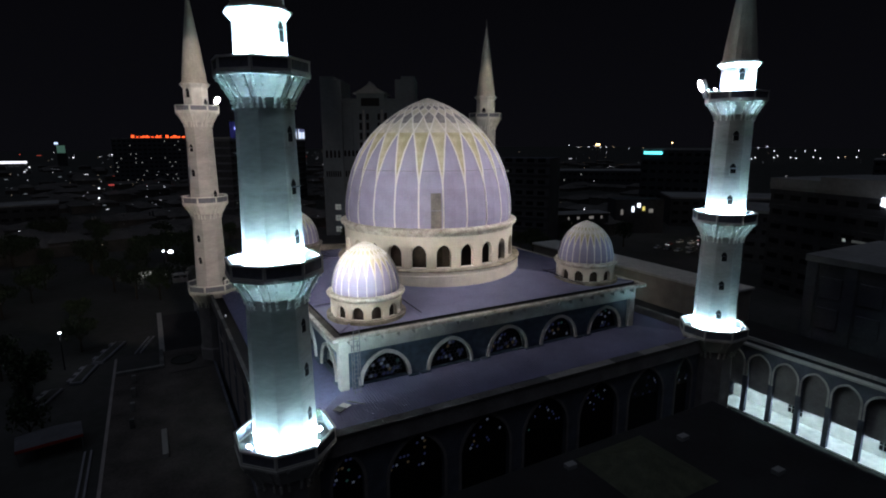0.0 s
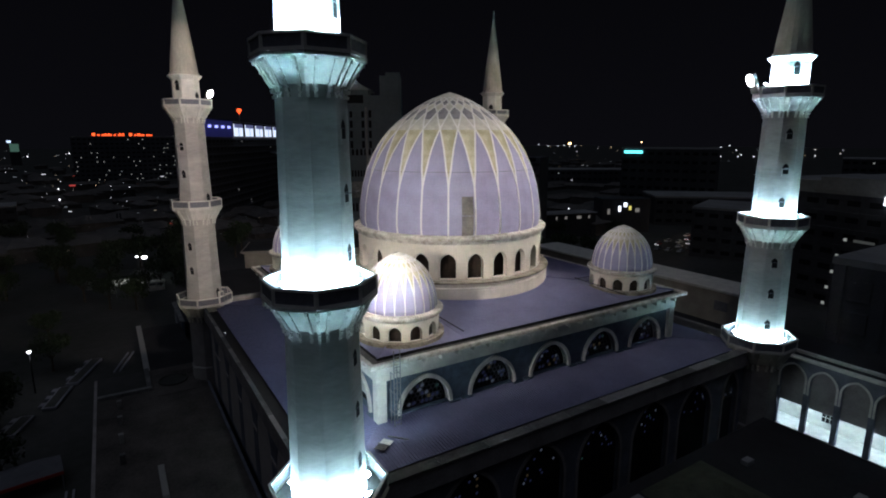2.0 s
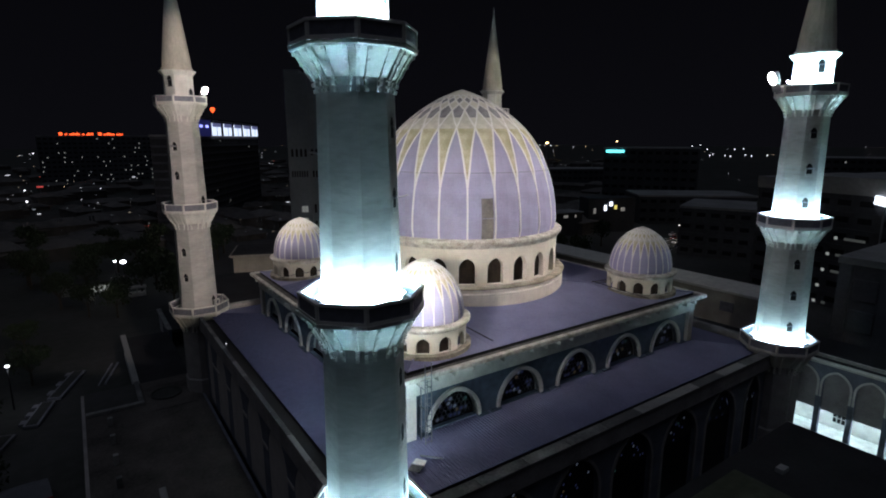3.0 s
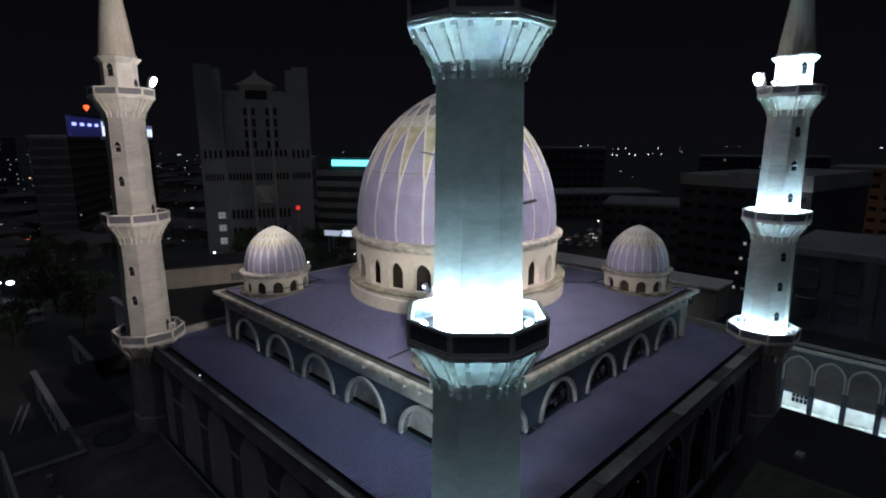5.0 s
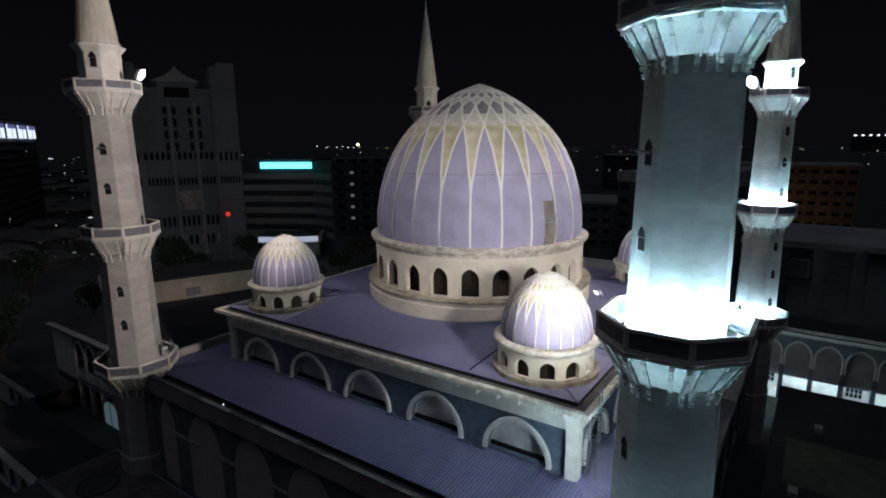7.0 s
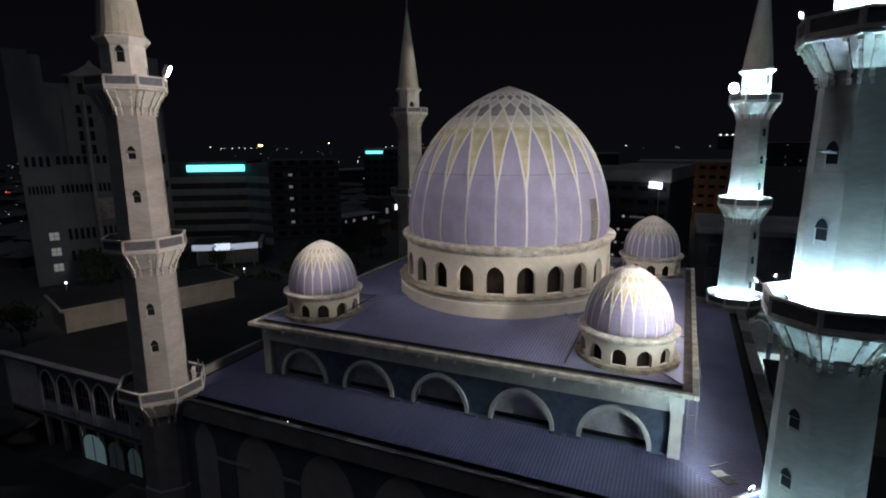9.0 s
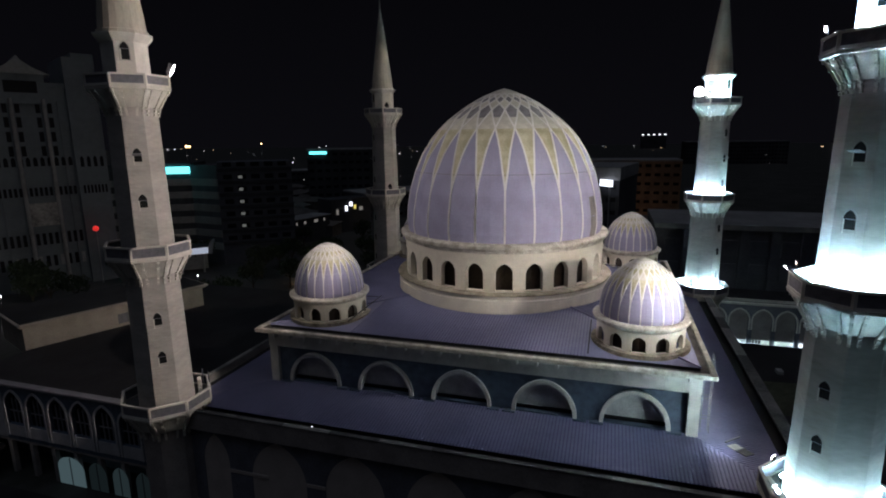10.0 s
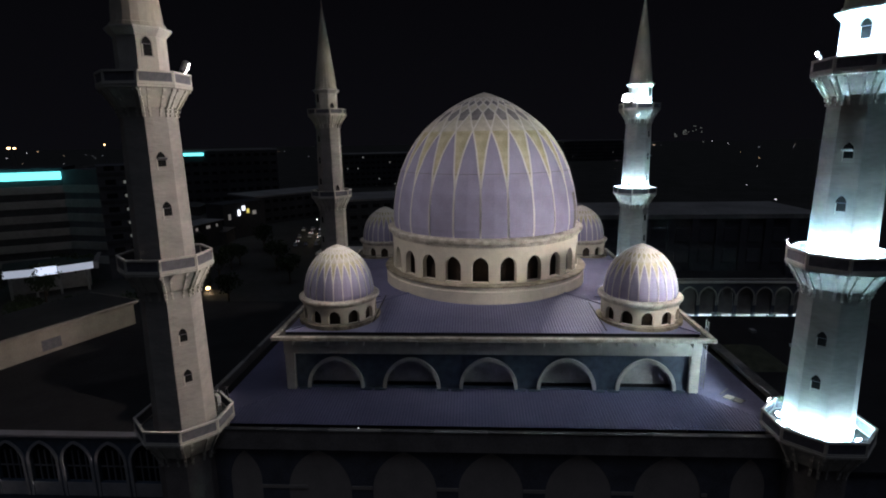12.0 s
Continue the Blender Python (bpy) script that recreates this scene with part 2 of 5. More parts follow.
# ---- mosque: the two square storeys ----
mosque = thing("mosque_building", "two-storey square mosque hall with arched walls and lavender roofs", "mosque")
HL, HU = 29.5, 21.5          # half widths of the lower and upper walls
ZL, ZU = 13.3, 19.72         # tops of the lower and upper walls
low_arches = [(-23.9, 1.55, 0.4, 7.9, 11.0)] + [(8.3 * i, 3.1, 0.4, 6.9, 11.1) for i in range(-2, 3)] + [(23.9, 1.55, 0.4, 7.9, 11.0)]
up_arches = [(8.3 * i, 2.75, 13.9, 13.95, 17.05) for i in range(-2, 3)]

def shear(e, k):
    """Lifts what lies flat onto a slope that rises by k from y = -e."""
    m = Matrix.Identity(4)
    m[2][1], m[2][3] = k, k * e
    return m


seams = bmesh.new()


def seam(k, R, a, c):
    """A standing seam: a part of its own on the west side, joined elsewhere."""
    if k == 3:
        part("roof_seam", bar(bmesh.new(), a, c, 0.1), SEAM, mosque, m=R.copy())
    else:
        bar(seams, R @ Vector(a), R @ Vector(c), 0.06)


for k in range(4):
    R, nm = side(k), SIDE_NAME[k]
    at = lambda y: R @ Matrix.Translation((0, y, 0))
    # lower wall, set back behind its parapet
    w = part("lower_wall", arch_wall(bmesh.new(), -HL, HL - 0.6, 0, ZL - 1.6, low_arches, 0.6), LOWWALL, mosque, m=at(-HL))
    part("lower_wall_back", boxm(-HL + 0.8, HL - 0.8, 1.4, 1.6, 0.3, ZL - 1.7), LOWWALL, w)
    for a in low_arches:
        cx, hw, zb, zs, zt = a
        if k == 3:
            part("arch_panel", plate(bmesh.new(), arch_line(cx, hw, zb, zs, zt), 0.05), ARCHFILL, w, "pale brownish blind arch panel")
            if cx < 20:
                part("string_course", boxm(cx + hw + 0.02, cx + (8.28 if hw > 2 else 7.6) - 3.1 + (3.1 - hw if hw < 2 else 0) - 1.5 * (cx > 16), -0.08, 0.02, 7.0, 7.35), ARCHFILL, w)
        else:
            part("arch_moulding", band(bmesh.new(), arch_line(*a), 0.35, -0.12, 0.1), LOWARCH, w)
        if k == 0:
            part("lower_window", plate(bmesh.new(), arch_line(cx, hw, zb, zs, zt), 0.5), DARK, w)
    # parapet with coping
    part("parapet", boxm(-HL - 0.7, HL + 0.2, -0.7, -0.3, ZL - 1.75, ZL + 0.25, 0.04), LOWARCH, mosque, m=at(-HL))
    for i in range(12):
        u = -HL - 0.75 + i * (2 * HL + 0.9) / 12
        part("coping_stone", boxm(u + 0.02, u + (2 * HL + 0.9) / 12 - 0.02, -0.95 if k == 0 else -0.8, 0.25 if k == 0 else -0.3, ZL + 0.25, ZL + 0.42, 0.03), COPING, mosque, m=at(-HL))
    part("gutter", boxm(-HL - 0.3, HL - 1.2, -0.3, 1.5, ZL - 1.6, ZL - 0.6), GUTTER, mosque, m=at(-HL))
    # upper wall
    uw = part("upper_wall", arch_wall(bmesh.new(), -HU, HU - 0.5, 13.0, ZU, up_arches, 0.5), BLUEWALL, mosque, m=at(-HU))
    for cx, hw, zb, zs, zt in up_arches:
        part("arch_surround", band(bmesh.new(), arch_line(cx, hw, zb - 0.1, zs, zt), 0.38, -0.28, 0.05), TRIM, uw)
        part("arch_reveal", band(bmesh.new(), arch_line(cx, hw, zb, zs, zt), 0.12, 0.0, 0.85), NICHE, uw, m=Matrix.Translation((0, 0.02, 0)))
        part("plinth", boxm(cx - 4.0, cx - 2.75, -0.5, 0.0, 13.2, 13.86), BLUEWALL, uw)
        part("plinth", boxm(cx + 2.75, cx + 4.0, -0.5, 0.0, 13.2, 13.86), BLUEWALL, uw)
        if k == 0:
            part("stained_window", plate(bmesh.new(), arch_line(cx, hw + 0.1, zb, zs, zt + 0.1), 0.6), DARK, uw)
        else:
            part("niche_back", plate(bmesh.new(), arch_line(cx, hw + 0.1, zb, zs, zt + 0.1), 0.8), NICHE, uw)
            part("niche_louvre", boxm(cx - hw, cx + hw, 0.5, 0.76, zb + 0.02, zb + 0.3), DARK, uw, "dark louvre at the foot of the niche")
    for s in (-1, 1):
        part("corner_pilaster", boxm(s * 21.45 - 0.5, s * 21.45 + 0.5, -0.45, 0.55, 13.2, 18.3, 0.03), TRIM, uw)
    part("frieze", boxm(-HU - 0.5, HU + 0.5 - 1.0, -0.5, 0.5, 17.9, ZU, 0.02), TRIM, uw)
    for i in range(23):
        u = -20.9 + i * 1.9
        part("eave_bracket", boxm(u - 0.16, u + 0.16, -1.25, -0.5, ZU - 0.65, ZU, 0.04), TRIM, uw)
    part("eave", boxm(-HU - 1.5, HU + 1.0, -1.5, -1.0, ZU - 0.05, ZU + 0.38, 0.05), STAINED, uw)
    part("eave_slab", boxm(-HU - 1.0, HU - 0.3, -1.0, 0.3, ZU, ZU + 0.12), TRIM, uw)
    part("roof_gutter", boxm(-HU - 1.0, HU - 0.2, -1.0, 0.2, ZU + 0.124, ZU + 0.2), GUTTERFLOOR, uw, "weathered gutter floor with its shadow put into the colour")
    # lower roof slope with standing seams
    bm = bmesh.new()
    za, zb = 13.75, 13.2
    p = [(-28.35, -28.35, zb), (28.35, -28.35, zb), (21.4, -21.4, za), (-21.4, -21.4, za)]
    bm.faces.new([bm.verts.new(q) for q in p])
    n = 180
    for i in range(n):
        u = -28.3 + 56.6 * (i + 0.5) / n
        y1 = -max(21.5, abs(u))
        z1 = zb + (za - zb) * (28.4 + y1) / 7.0
        if abs(u) < 27.9:
            seam(k, R, (u, -28.35, zb + 0.02), (u, y1, z1 + 0.02))
    part("lower_roof", bm, ROOF, mosque, m=R.copy())
    # upper roof slope
    bm = bmesh.new()
    za, zb, e, inn = 21.13, 20.25, 21.75, 9.5
    p = [(-e, -e, zb), (e, -e, zb), (inn, -inn, za), (-inn, -inn, za)]
    bm.faces.new([bm.verts.new(q) for q in p])
    # black strip that paints the shadow line below the upper roof's rim
    part("roof_edge", boxm(-e, e - 0.1, -e + 0.02, -e + 0.1, zb - 0.75, zb - 0.03), GUTTER, mosque, m=R.copy())
    n = 140
    for i in range(n):
        u = -e + 0.1 + (2 * e - 0.2) * (i + 0.5) / n
        y1 = -max(inn, abs(u))
        if abs(u) > 12.2:
            continue
        seam(k, R, (u, -e, zb + 0.02), (u, y1, zb + (za - zb) * (e + y1) / (e - inn) + 0.02))
    part("upper_roof", bm, ROOF, mosque, m=R.copy())
    for s in (-1, 1):
        part("roof_joint", boxm(s * 12.2 - 0.06, s * 12.2 + 0.06, -e, -13.0, 0.0, 0.05), GUTTER, mosque, m=R @ Matrix.Translation((0, 0, zb - 0.02)) @ Matrix.Rotation(0.0, 4, "X") @ shear(e, (za - zb) / (e - inn)))
    part("ridge_cap", bar(bmesh.new(), (-e, -e, zb + 0.05), (-inn, -inn, za + 0.05), 0.18), ROOF, mosque, m=R.copy())
tagged(part("far_roof_seams", seams, ROOF, mosque), kind="stuff")
part("roof_deck", boxm(-21.4, 21.4, -21.4, 21.4, 12.6, 13.2), FLATROOF, mosque)
part("upper_deck", boxm(-21, 21, -21, 21, 18.9, 19.4), FLATROOF, mosque)


# ---- domes ----
def dome_profile(t):
    """Radius and height, both as a share of the dome's own, at t from 0 (foot) to 1 (top)."""
    P = [(0.0, 0.985), (0.07, 1.0), (0.17, 0.992), (0.30, 0.960), (0.43, 0.905), (0.55, 0.828), (0.65, 0.738), (0.72, 0.655), (0.78, 0.565), (0.84, 0.455), (0.89, 0.350), (0.93, 0.250), (0.965, 0.145), (0.985, 0.075), (1.0, 0.0)]
    for (a, ra), (b, rb) in zip(P, P[1:]):
        if t <= b:
            s = (t - a) / (b - a)
            return ra + (rb - ra) * s
    return 0.0


# spread of the lattice lines, in pitches, by height share
LATTICE = [(0.0, 0.0), (0.33, 0.0), (0.40, 0.05), (0.445, 0.094), (0.52, 0.155), (0.586, 0.225), (0.65, 0.335), (0.72, 0.5), (0.785, 0.75), (0.84, 1.0), (0.88, 1.5), (0.912, 2.0), (0.937, 2.5), (0.955, 3.0)]


def spread(t):
    for (a, fa), (b, fb) in zip(LATTICE, LATTICE[1:]):
        if t <= b:
            return fa + (fb - fa) * (t - a) / (b - a)
    return 3.0


def height_of(f):
    for (a, fa), (b, fb) in zip(LATTICE, LATTICE[1:]):
        if fa < f <= fb:
            return a + (b - a) * (f - fa) / (fb - fa)
    return 0.33


def dome_shell(parent, radius, height, z0, n=24, width=0.13, steps=12, dark=SLATE):
    """Enamel panels between crossing ribs, each panel a piece of its own, all on shared meshes."""
    pitch = 2 * math.pi / n

    def at(ang, t, out=0.0):
        r = radius * dome_profile(t) + out
        return (r * math.cos(ang), r * math.sin(ang), z0 + height * t + out * 0.4 * t)

    def patch(t0, t1, half, mid, cols):
        b = bmesh.new()
        rows = []
        for i in range(steps + 1):
            t = t0 + (t1 - t0) * i / steps
            w = half(t)
            rows.append([b.verts.new(at(mid + w * (2 * c / cols - 1), t)) for c in range(cols + 1)])
        for a, c in zip(rows, rows[1:]):
            for i in range(cols):
                b.faces.new((a[i], a[i + 1], c[i + 1], c[i]))
        bmesh.ops.remove_doubles(b, verts=b.verts[:], dist=0.0005)
        return b

    def ring(name, me, off, label=""):
        for i in range(n):
            part(name, me, None, parent, label, m=Matrix.Rotation(pitch * (i + off), 4, "Z"))

    t1 = height_of(0.5)
    me = mesh_of(patch(0.0, t1, lambda t: max(0, 0.5 - spread(t)) * pitch, 0, 2), LAV, "petal_panel")
    ring("petal_panel", me, 0.5, "lavender enamel petal panel")
    for row, (material, label) in enumerate(((OCHRE, "ochre kite panel"), (dark, "grey diamond panel"), (PALE, "pale diamond panel"), (dark, "grey diamond panel"), (PALE, "pale diamond panel"))):
        lo, hi = row / 2, row / 2 + 1
        ta, tb = (0.33 if row == 0 else height_of(lo)), height_of(hi)
        me = mesh_of(patch(ta, tb, lambda t: max(0, min(spread(t) - lo, hi - spread(t))) * pitch, 0, 4), material, "kite_panel")
        if row == 0:
            me.materials.append(PALE)
            for p in me.polygons:
                if p.center.z > z0 + height * 0.725:
                    p.material_index = 1
        elif row == 1:
            me.materials.append(PALE)
            for p in me.polygons:
                if p.center.z < z0 + height * 0.785:
                    p.material_index = 1
        me.polygons.foreach_set("use_smooth", [True] * len(me.polygons))
        ring("kite_panel" if row == 0 else "diamond_panel", me, row / 2, label)
    # crown
    b = bmesh.new()
    lathe(b, [(radius * dome_profile(t), z0 + height * t) for t in (0.93, 0.945, 0.96, 0.975, 0.988)] + [(0.02, z0 + height)], n * 2, caps=False)
    part("crown", b, PALE, parent, smooth=True)
    # ribs: one straight foot that parts into two crossing strips
    b = bmesh.new()
    m2 = 46
    for s in (-1, 1):
        prev = None
        for i in range(m2 + 1):
            t = 0.955 * i / m2
            a = s * spread(t) * pitch
            dt = 0.004
            da = (spread(min(0.955, t + dt)) - spread(max(0, t - dt))) * pitch * radius * dome_profile(t)
            dh = 2 * dt * height
            k = math.hypot(da, dh)
            w = width * (0.55 + 0.45 * dome_profile(t)) / 2 / max(0.2, radius * dome_profile(t)) * k / max(dh, 0.5 * k)
            cur = [b.verts.new(at(a + q, t, o)) for q, o in ((-w, -0.02), (-w, 0.05), (w, 0.05), (w, -0.02))]
            if prev:
                for j in range(3):
                    b.faces.new((prev[j], prev[j + 1], cur[j + 1], cur[j]))
            prev = cur
    me = mesh_of(b, RIB, "rib")
    ring("rib", me, 0.0, "white rib")


def drum(parent, r, z0, z1, n, hw, zb, zs, zt, depth, material, pane_back):
    warp = lambda u, y, z: ((r - y) * math.cos(u / r), (r - y) * math.sin(u / r), z)
    pitch = 2 * math.pi * r / n
    seg = 6
    for i in range(n):
        b = bmesh.new()
        arch_wall(b, -pitch / 2, pitch / 2, z0, z1, [(0, hw, zb, zs, zt)], depth, warp)
        part("drum_bay", b, material, parent, m=Matrix.Rotation(2 * math.pi * i / n, 4, "Z"))
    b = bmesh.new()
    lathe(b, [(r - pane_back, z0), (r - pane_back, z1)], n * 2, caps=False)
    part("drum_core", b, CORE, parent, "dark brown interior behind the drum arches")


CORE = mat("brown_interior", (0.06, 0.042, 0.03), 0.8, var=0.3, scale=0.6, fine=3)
main_dome = thing("main_dome", "large lavender dome with white ribs on an arcaded cream drum", "dome", m=pose(0, 0, 0, 0, 0, -3.2))
ZD, HD, RD = 28.45, 17.9, 12.75
dome_shell(main_dome, RD, HD, ZD, width=0.22)
drum(main_dome, 12.95, 22.9, 27.6, 24, 1.0, 23.25, 25.1, 26.4, 0.7, CREAM, 1.3)
part("base_ring", lathe(bmesh.new(), [(13.9, 20.4), (13.9, 22.3), (13.75, 22.45), (13.75, 22.95), (12.5, 22.95)], 96, caps=False), CREAM, main_dome, smooth=False)
part("ledge", lathe(bmesh.new(), [(12.6, 22.9), (14.05, 22.9), (14.1, 23.0), (14.0, 23.12), (12.6, 23.14)], 96, caps=False), LEDGE, main_dome, "stained ledge under the drum arches")
part("cornice", lathe(bmesh.new(), [(12.9, 27.5), (13.1, 27.6), (13.2, 27.9), (13.5, 28.1), (13.55, 28.45), (13.3, 28.6), (12.4, 28.62)], 96, caps=False), STAINED, main_dome, "weather-stained round cornice")
# access panel on the shell
b = bmesh.new()
warp = lambda u, y, z: ((RD * dome_profile((z - ZD) / HD) - y) * math.cos(u / RD), (RD * dome_profile((z - ZD) / HD) - y) * math.sin(u / RD), z)
for z0, z1 in ((28.6, 31.0), (31.05, 33.3)):
    rows = [[b.verts.new(warp(u, -0.06, z0 + (z1 - z0) * i / 4)) for u in (-0.72, 0.0, 0.72)] for i in range(5)]
    for p, q in zip(rows, rows[1:]):
        for i in range(2):
            b.faces.new((p[i], p[i + 1], q[i + 1], q[i]))
part("panel_joint", lathe(bmesh.new(), [(RD * dome_profile(0.428) + 0.012, ZD + HD * 0.428), (RD * dome_profile(0.4315) + 0.012, ZD + HD * 0.4315)], 96, caps=False), DOORM, main_dome, "thin dark joint round the shell")
part("access_panel", b, DOORM, main_dome, "weathered brown access panel", m=Matrix.Rotation(radians(-109.4), 4, "Z"))

small = thing("corner_dome", "small lavender ribbed corner dome on an arcaded cream drum", "dome", "corner domes", m=pose(-16.9, -16.9, 0, 0, 0, -4))
dome_shell(small, 3.88, 5.65, 23.2, width=0.11, steps=8, dark=OCHRE)
drum(small, 4.1, 20.0, 22.75, 12, 0.64, 20.72, 21.5, 22.25, 0.4, CREAM, 0.7)
part("footing", lathe(bmesh.new(), [(4.6, 20.3), (4.6, 20.72), (4.0, 20.75)], 48, caps=False), LEDGE, small)
part("cornice", lathe(bmesh.new(), [(4.05, 22.65), (4.3, 22.75), (4.5, 23.0), (4.52, 23.2), (4.35, 23.32), (3.7, 23.34)], 64, caps=False), STAINED, small, "weather-stained round cornice")
for i, (x, y) in enumerate(((-16.9, 16.9), (16.9, 16.9), (16.9, -16.9))):
    copy_thing(small, pose(x, y, 0, 0, 0, 90 * (i + 1) + 4.5))


# ---- minarets ----
PH = math.pi / 8


def shaft_radius(z):
    return 2.78 + (2.27 - 2.78) * (z - 14) / (43 - 14)


def face(ang, r, z):
    """Pose on an octagon's face: local x along it, y inward, z up. r: circumradius."""
    return Matrix.Rotation(ang + math.pi / 2, 4, "Z") @ Matrix.Translation((0, -r * math.cos(PH), z))


FLARE = [(0.34, 0.16), (0.45, 0.28), (0.58, 0.44), (0.70, 0.58), (0.82, 0.74), (0.92, 0.87), (1.0, 0.98)]


def flare_at(t):
    """Share of the balcony's overhang that the soffit has reached at height share t."""
    for (a, fa), (b, fb) in zip(FLARE, FLARE[1:]):
        if t <= b:
            return fa + (fb - fa) * max(0.0, t - a) / (b - a)
    return FLARE[-1][1]


def fin(rs, R, zc, zl, cs, lean):
    """One corbel fin: two pendant blocks, a scroll and stepped blocks up to the lip. cs: 1 on a corner."""
    b = bmesh.new()

    def a(t):
        return (rs + 0.02 + (R - 0.24 - rs) * flare_at(t)) * cs

    def seg(levels, w):
        prev = None
        for t, out in levels:
            z, u = zc + (zl - 0.26 - zc) * t, lean * 0.168 * (rs + (R - rs) * t)
            cur = [b.verts.new(q) for q in ((u - w, -rs * cs + 0.12, z), (u + w, -rs * cs + 0.12, z), (u + w, -out, z), (u - w, -out, z))]
            if prev:
                for j in range(4):
                    b.faces.new((prev[j], prev[(j + 1) % 4], cur[(j + 1) % 4], cur[j]))
            else:
                b.faces.new(cur[::-1])
            prev = cur
        b.faces.new(prev)

    foot = rs * cs
    seg([(0.0, foot + 0.05), (0.3, foot + 0.07), (0.34, a(0.34) + 0.07), (0.7, a(0.7) + 0.09), (1.0, a(1.0) + 0.05)], 0.085)
    seg([(0.0, foot + 0.13), (0.085, foot + 0.16)], 0.1)
    seg([(0.15, foot + 0.22), (0.25, foot + 0.26)], 0.1)
    seg([(0.29 + 0.33 * i / 6, a(0.29 + 0.33 * i / 6) + 0.06 + 0.08 * math.sin(math.pi * i / 6)) for i in range(7)], 0.105)
    seg([(0.66, a(0.70) + 0.13), (0.735, a(0.70) + 0.14)], 0.11)
    seg([(0.9, a(0.98) + 0.08), (0.985, a(0.98) + 0.09)], 0.125)
    return mesh_of(b, TRIM, "bracket")


def balcony(par, zlip, R, zcorb, rs, h):
    """Corbelled octagonal balcony: flared soffit, fins, floor slab, framed parapet panels."""
    soffit = [(rs - 0.05, zcorb + 0.34 * (zlip - zcorb))]
    for t, f in FLARE:
        soffit.append((rs + 0.02 + (R - 0.24 - rs) * f, zcorb + (zlip - 0.26 - zcorb) * t))
    b = part("balcony", lathe(bmesh.new(), soffit + [(R - 0.1, zlip - 0.25), (R - 0.02, zlip - 0.2), (R - 0.02, zlip - 0.03), (R + 0.03, zlip), (R + 0.03, zlip + 0.05), (rs - 0.4, zlip + 0.05)], 8, PH, caps=False), TRIM, par, "corbelled octagonal balcony")
    part("balcony_floor", lathe(bmesh.new(), [(rs - 0.3, zlip + 0.055), (R - 0.2, zlip + 0.055), (R - 0.2, zlip + 0.08), (rs - 0.3, zlip + 0.08)], 8, PH, caps=False), FLOORC, b, "grey concrete balcony floor")
    fins = [(fin(rs, R, zcorb, zlip, math.cos(PH), s), 0.0) for s in (-1, 1)] + [(fin(rs, R, zcorb, zlip, 1.0, 0), PH)]
    for f in range(8):
        for me, turn in fins:
            part("bracket", me, None, b, m=Matrix.Rotation(math.pi / 4 * f + math.pi / 2 + turn, 4, "Z"))
    # parapet: dark panel in a pale frame on each face
    half = R * math.sin(PH)
    fb, gb = bmesh.new(), bmesh.new()
    box(fb, -half, half, 0.0, 0.16, 0.05, 0.24)
    box(fb, -half, half, -0.03, 0.2, h - 0.16, h)
    box(fb, -half, -half + 0.18, 0.0, 0.16, 0.24, h - 0.16)
    box(fb, half - 0.18, half, 0.0, 0.16, 0.24, h - 0.16)
    box(gb, -half + 0.18, half - 0.18, 0.05, 0.12, 0.24, h - 0.16)
    mf, mg = mesh_of(fb, TRIM, "parapet_frame"), mesh_of(gb, GREY, "parapet_panel")
    for f in range(8):
        m = face(math.pi / 4 * f, R - 0.03, zlip)
        part("parapet_frame", mf, None, b, m=m)
        part("parapet_panel", mg, None, b, "dark grey parapet panel", m=m)
    return b


def shaft_window(par, ang, z, hw=0.36, h=1.5, r=None, awning=False):
    r = r if r else shaft_radius(z)
    m = face(ang, r, z - h / 2)
    line = arch_line(0, hw, 0, h * 0.62, h, 6)
    w = part("window", band(bmesh.new(), line, 0.08, -0.022, 0.06), SHAFT, par, m=m)
    b = bmesh.new()
    box(b, -hw - 0.12, hw + 0.12, -0.035, 0.05, -0.09, 0.0)
    part("sill", b, SHAFT, w)
    part("pane", plate(bmesh.new(), line, -0.008), DARK, w, "dark window pane")
    b = bmesh.new()
    box(b, -hw, hw, -0.02, -0.01, h * 0.6, h * 0.63)
    part("transom", b, GREY, w)
    part("stile", boxm(-hw, -hw + 0.08, -0.02, -0.01, 0, h * 0.6), TRIM, w)
    if awning:
        part("casement", boxm(-hw, hw, -0.75, 0.0, -0.03, 0.03), STEEL, w, "open top-hung casement", m=pose(0, -0.08, h * 0.55, -14, 0, 0))


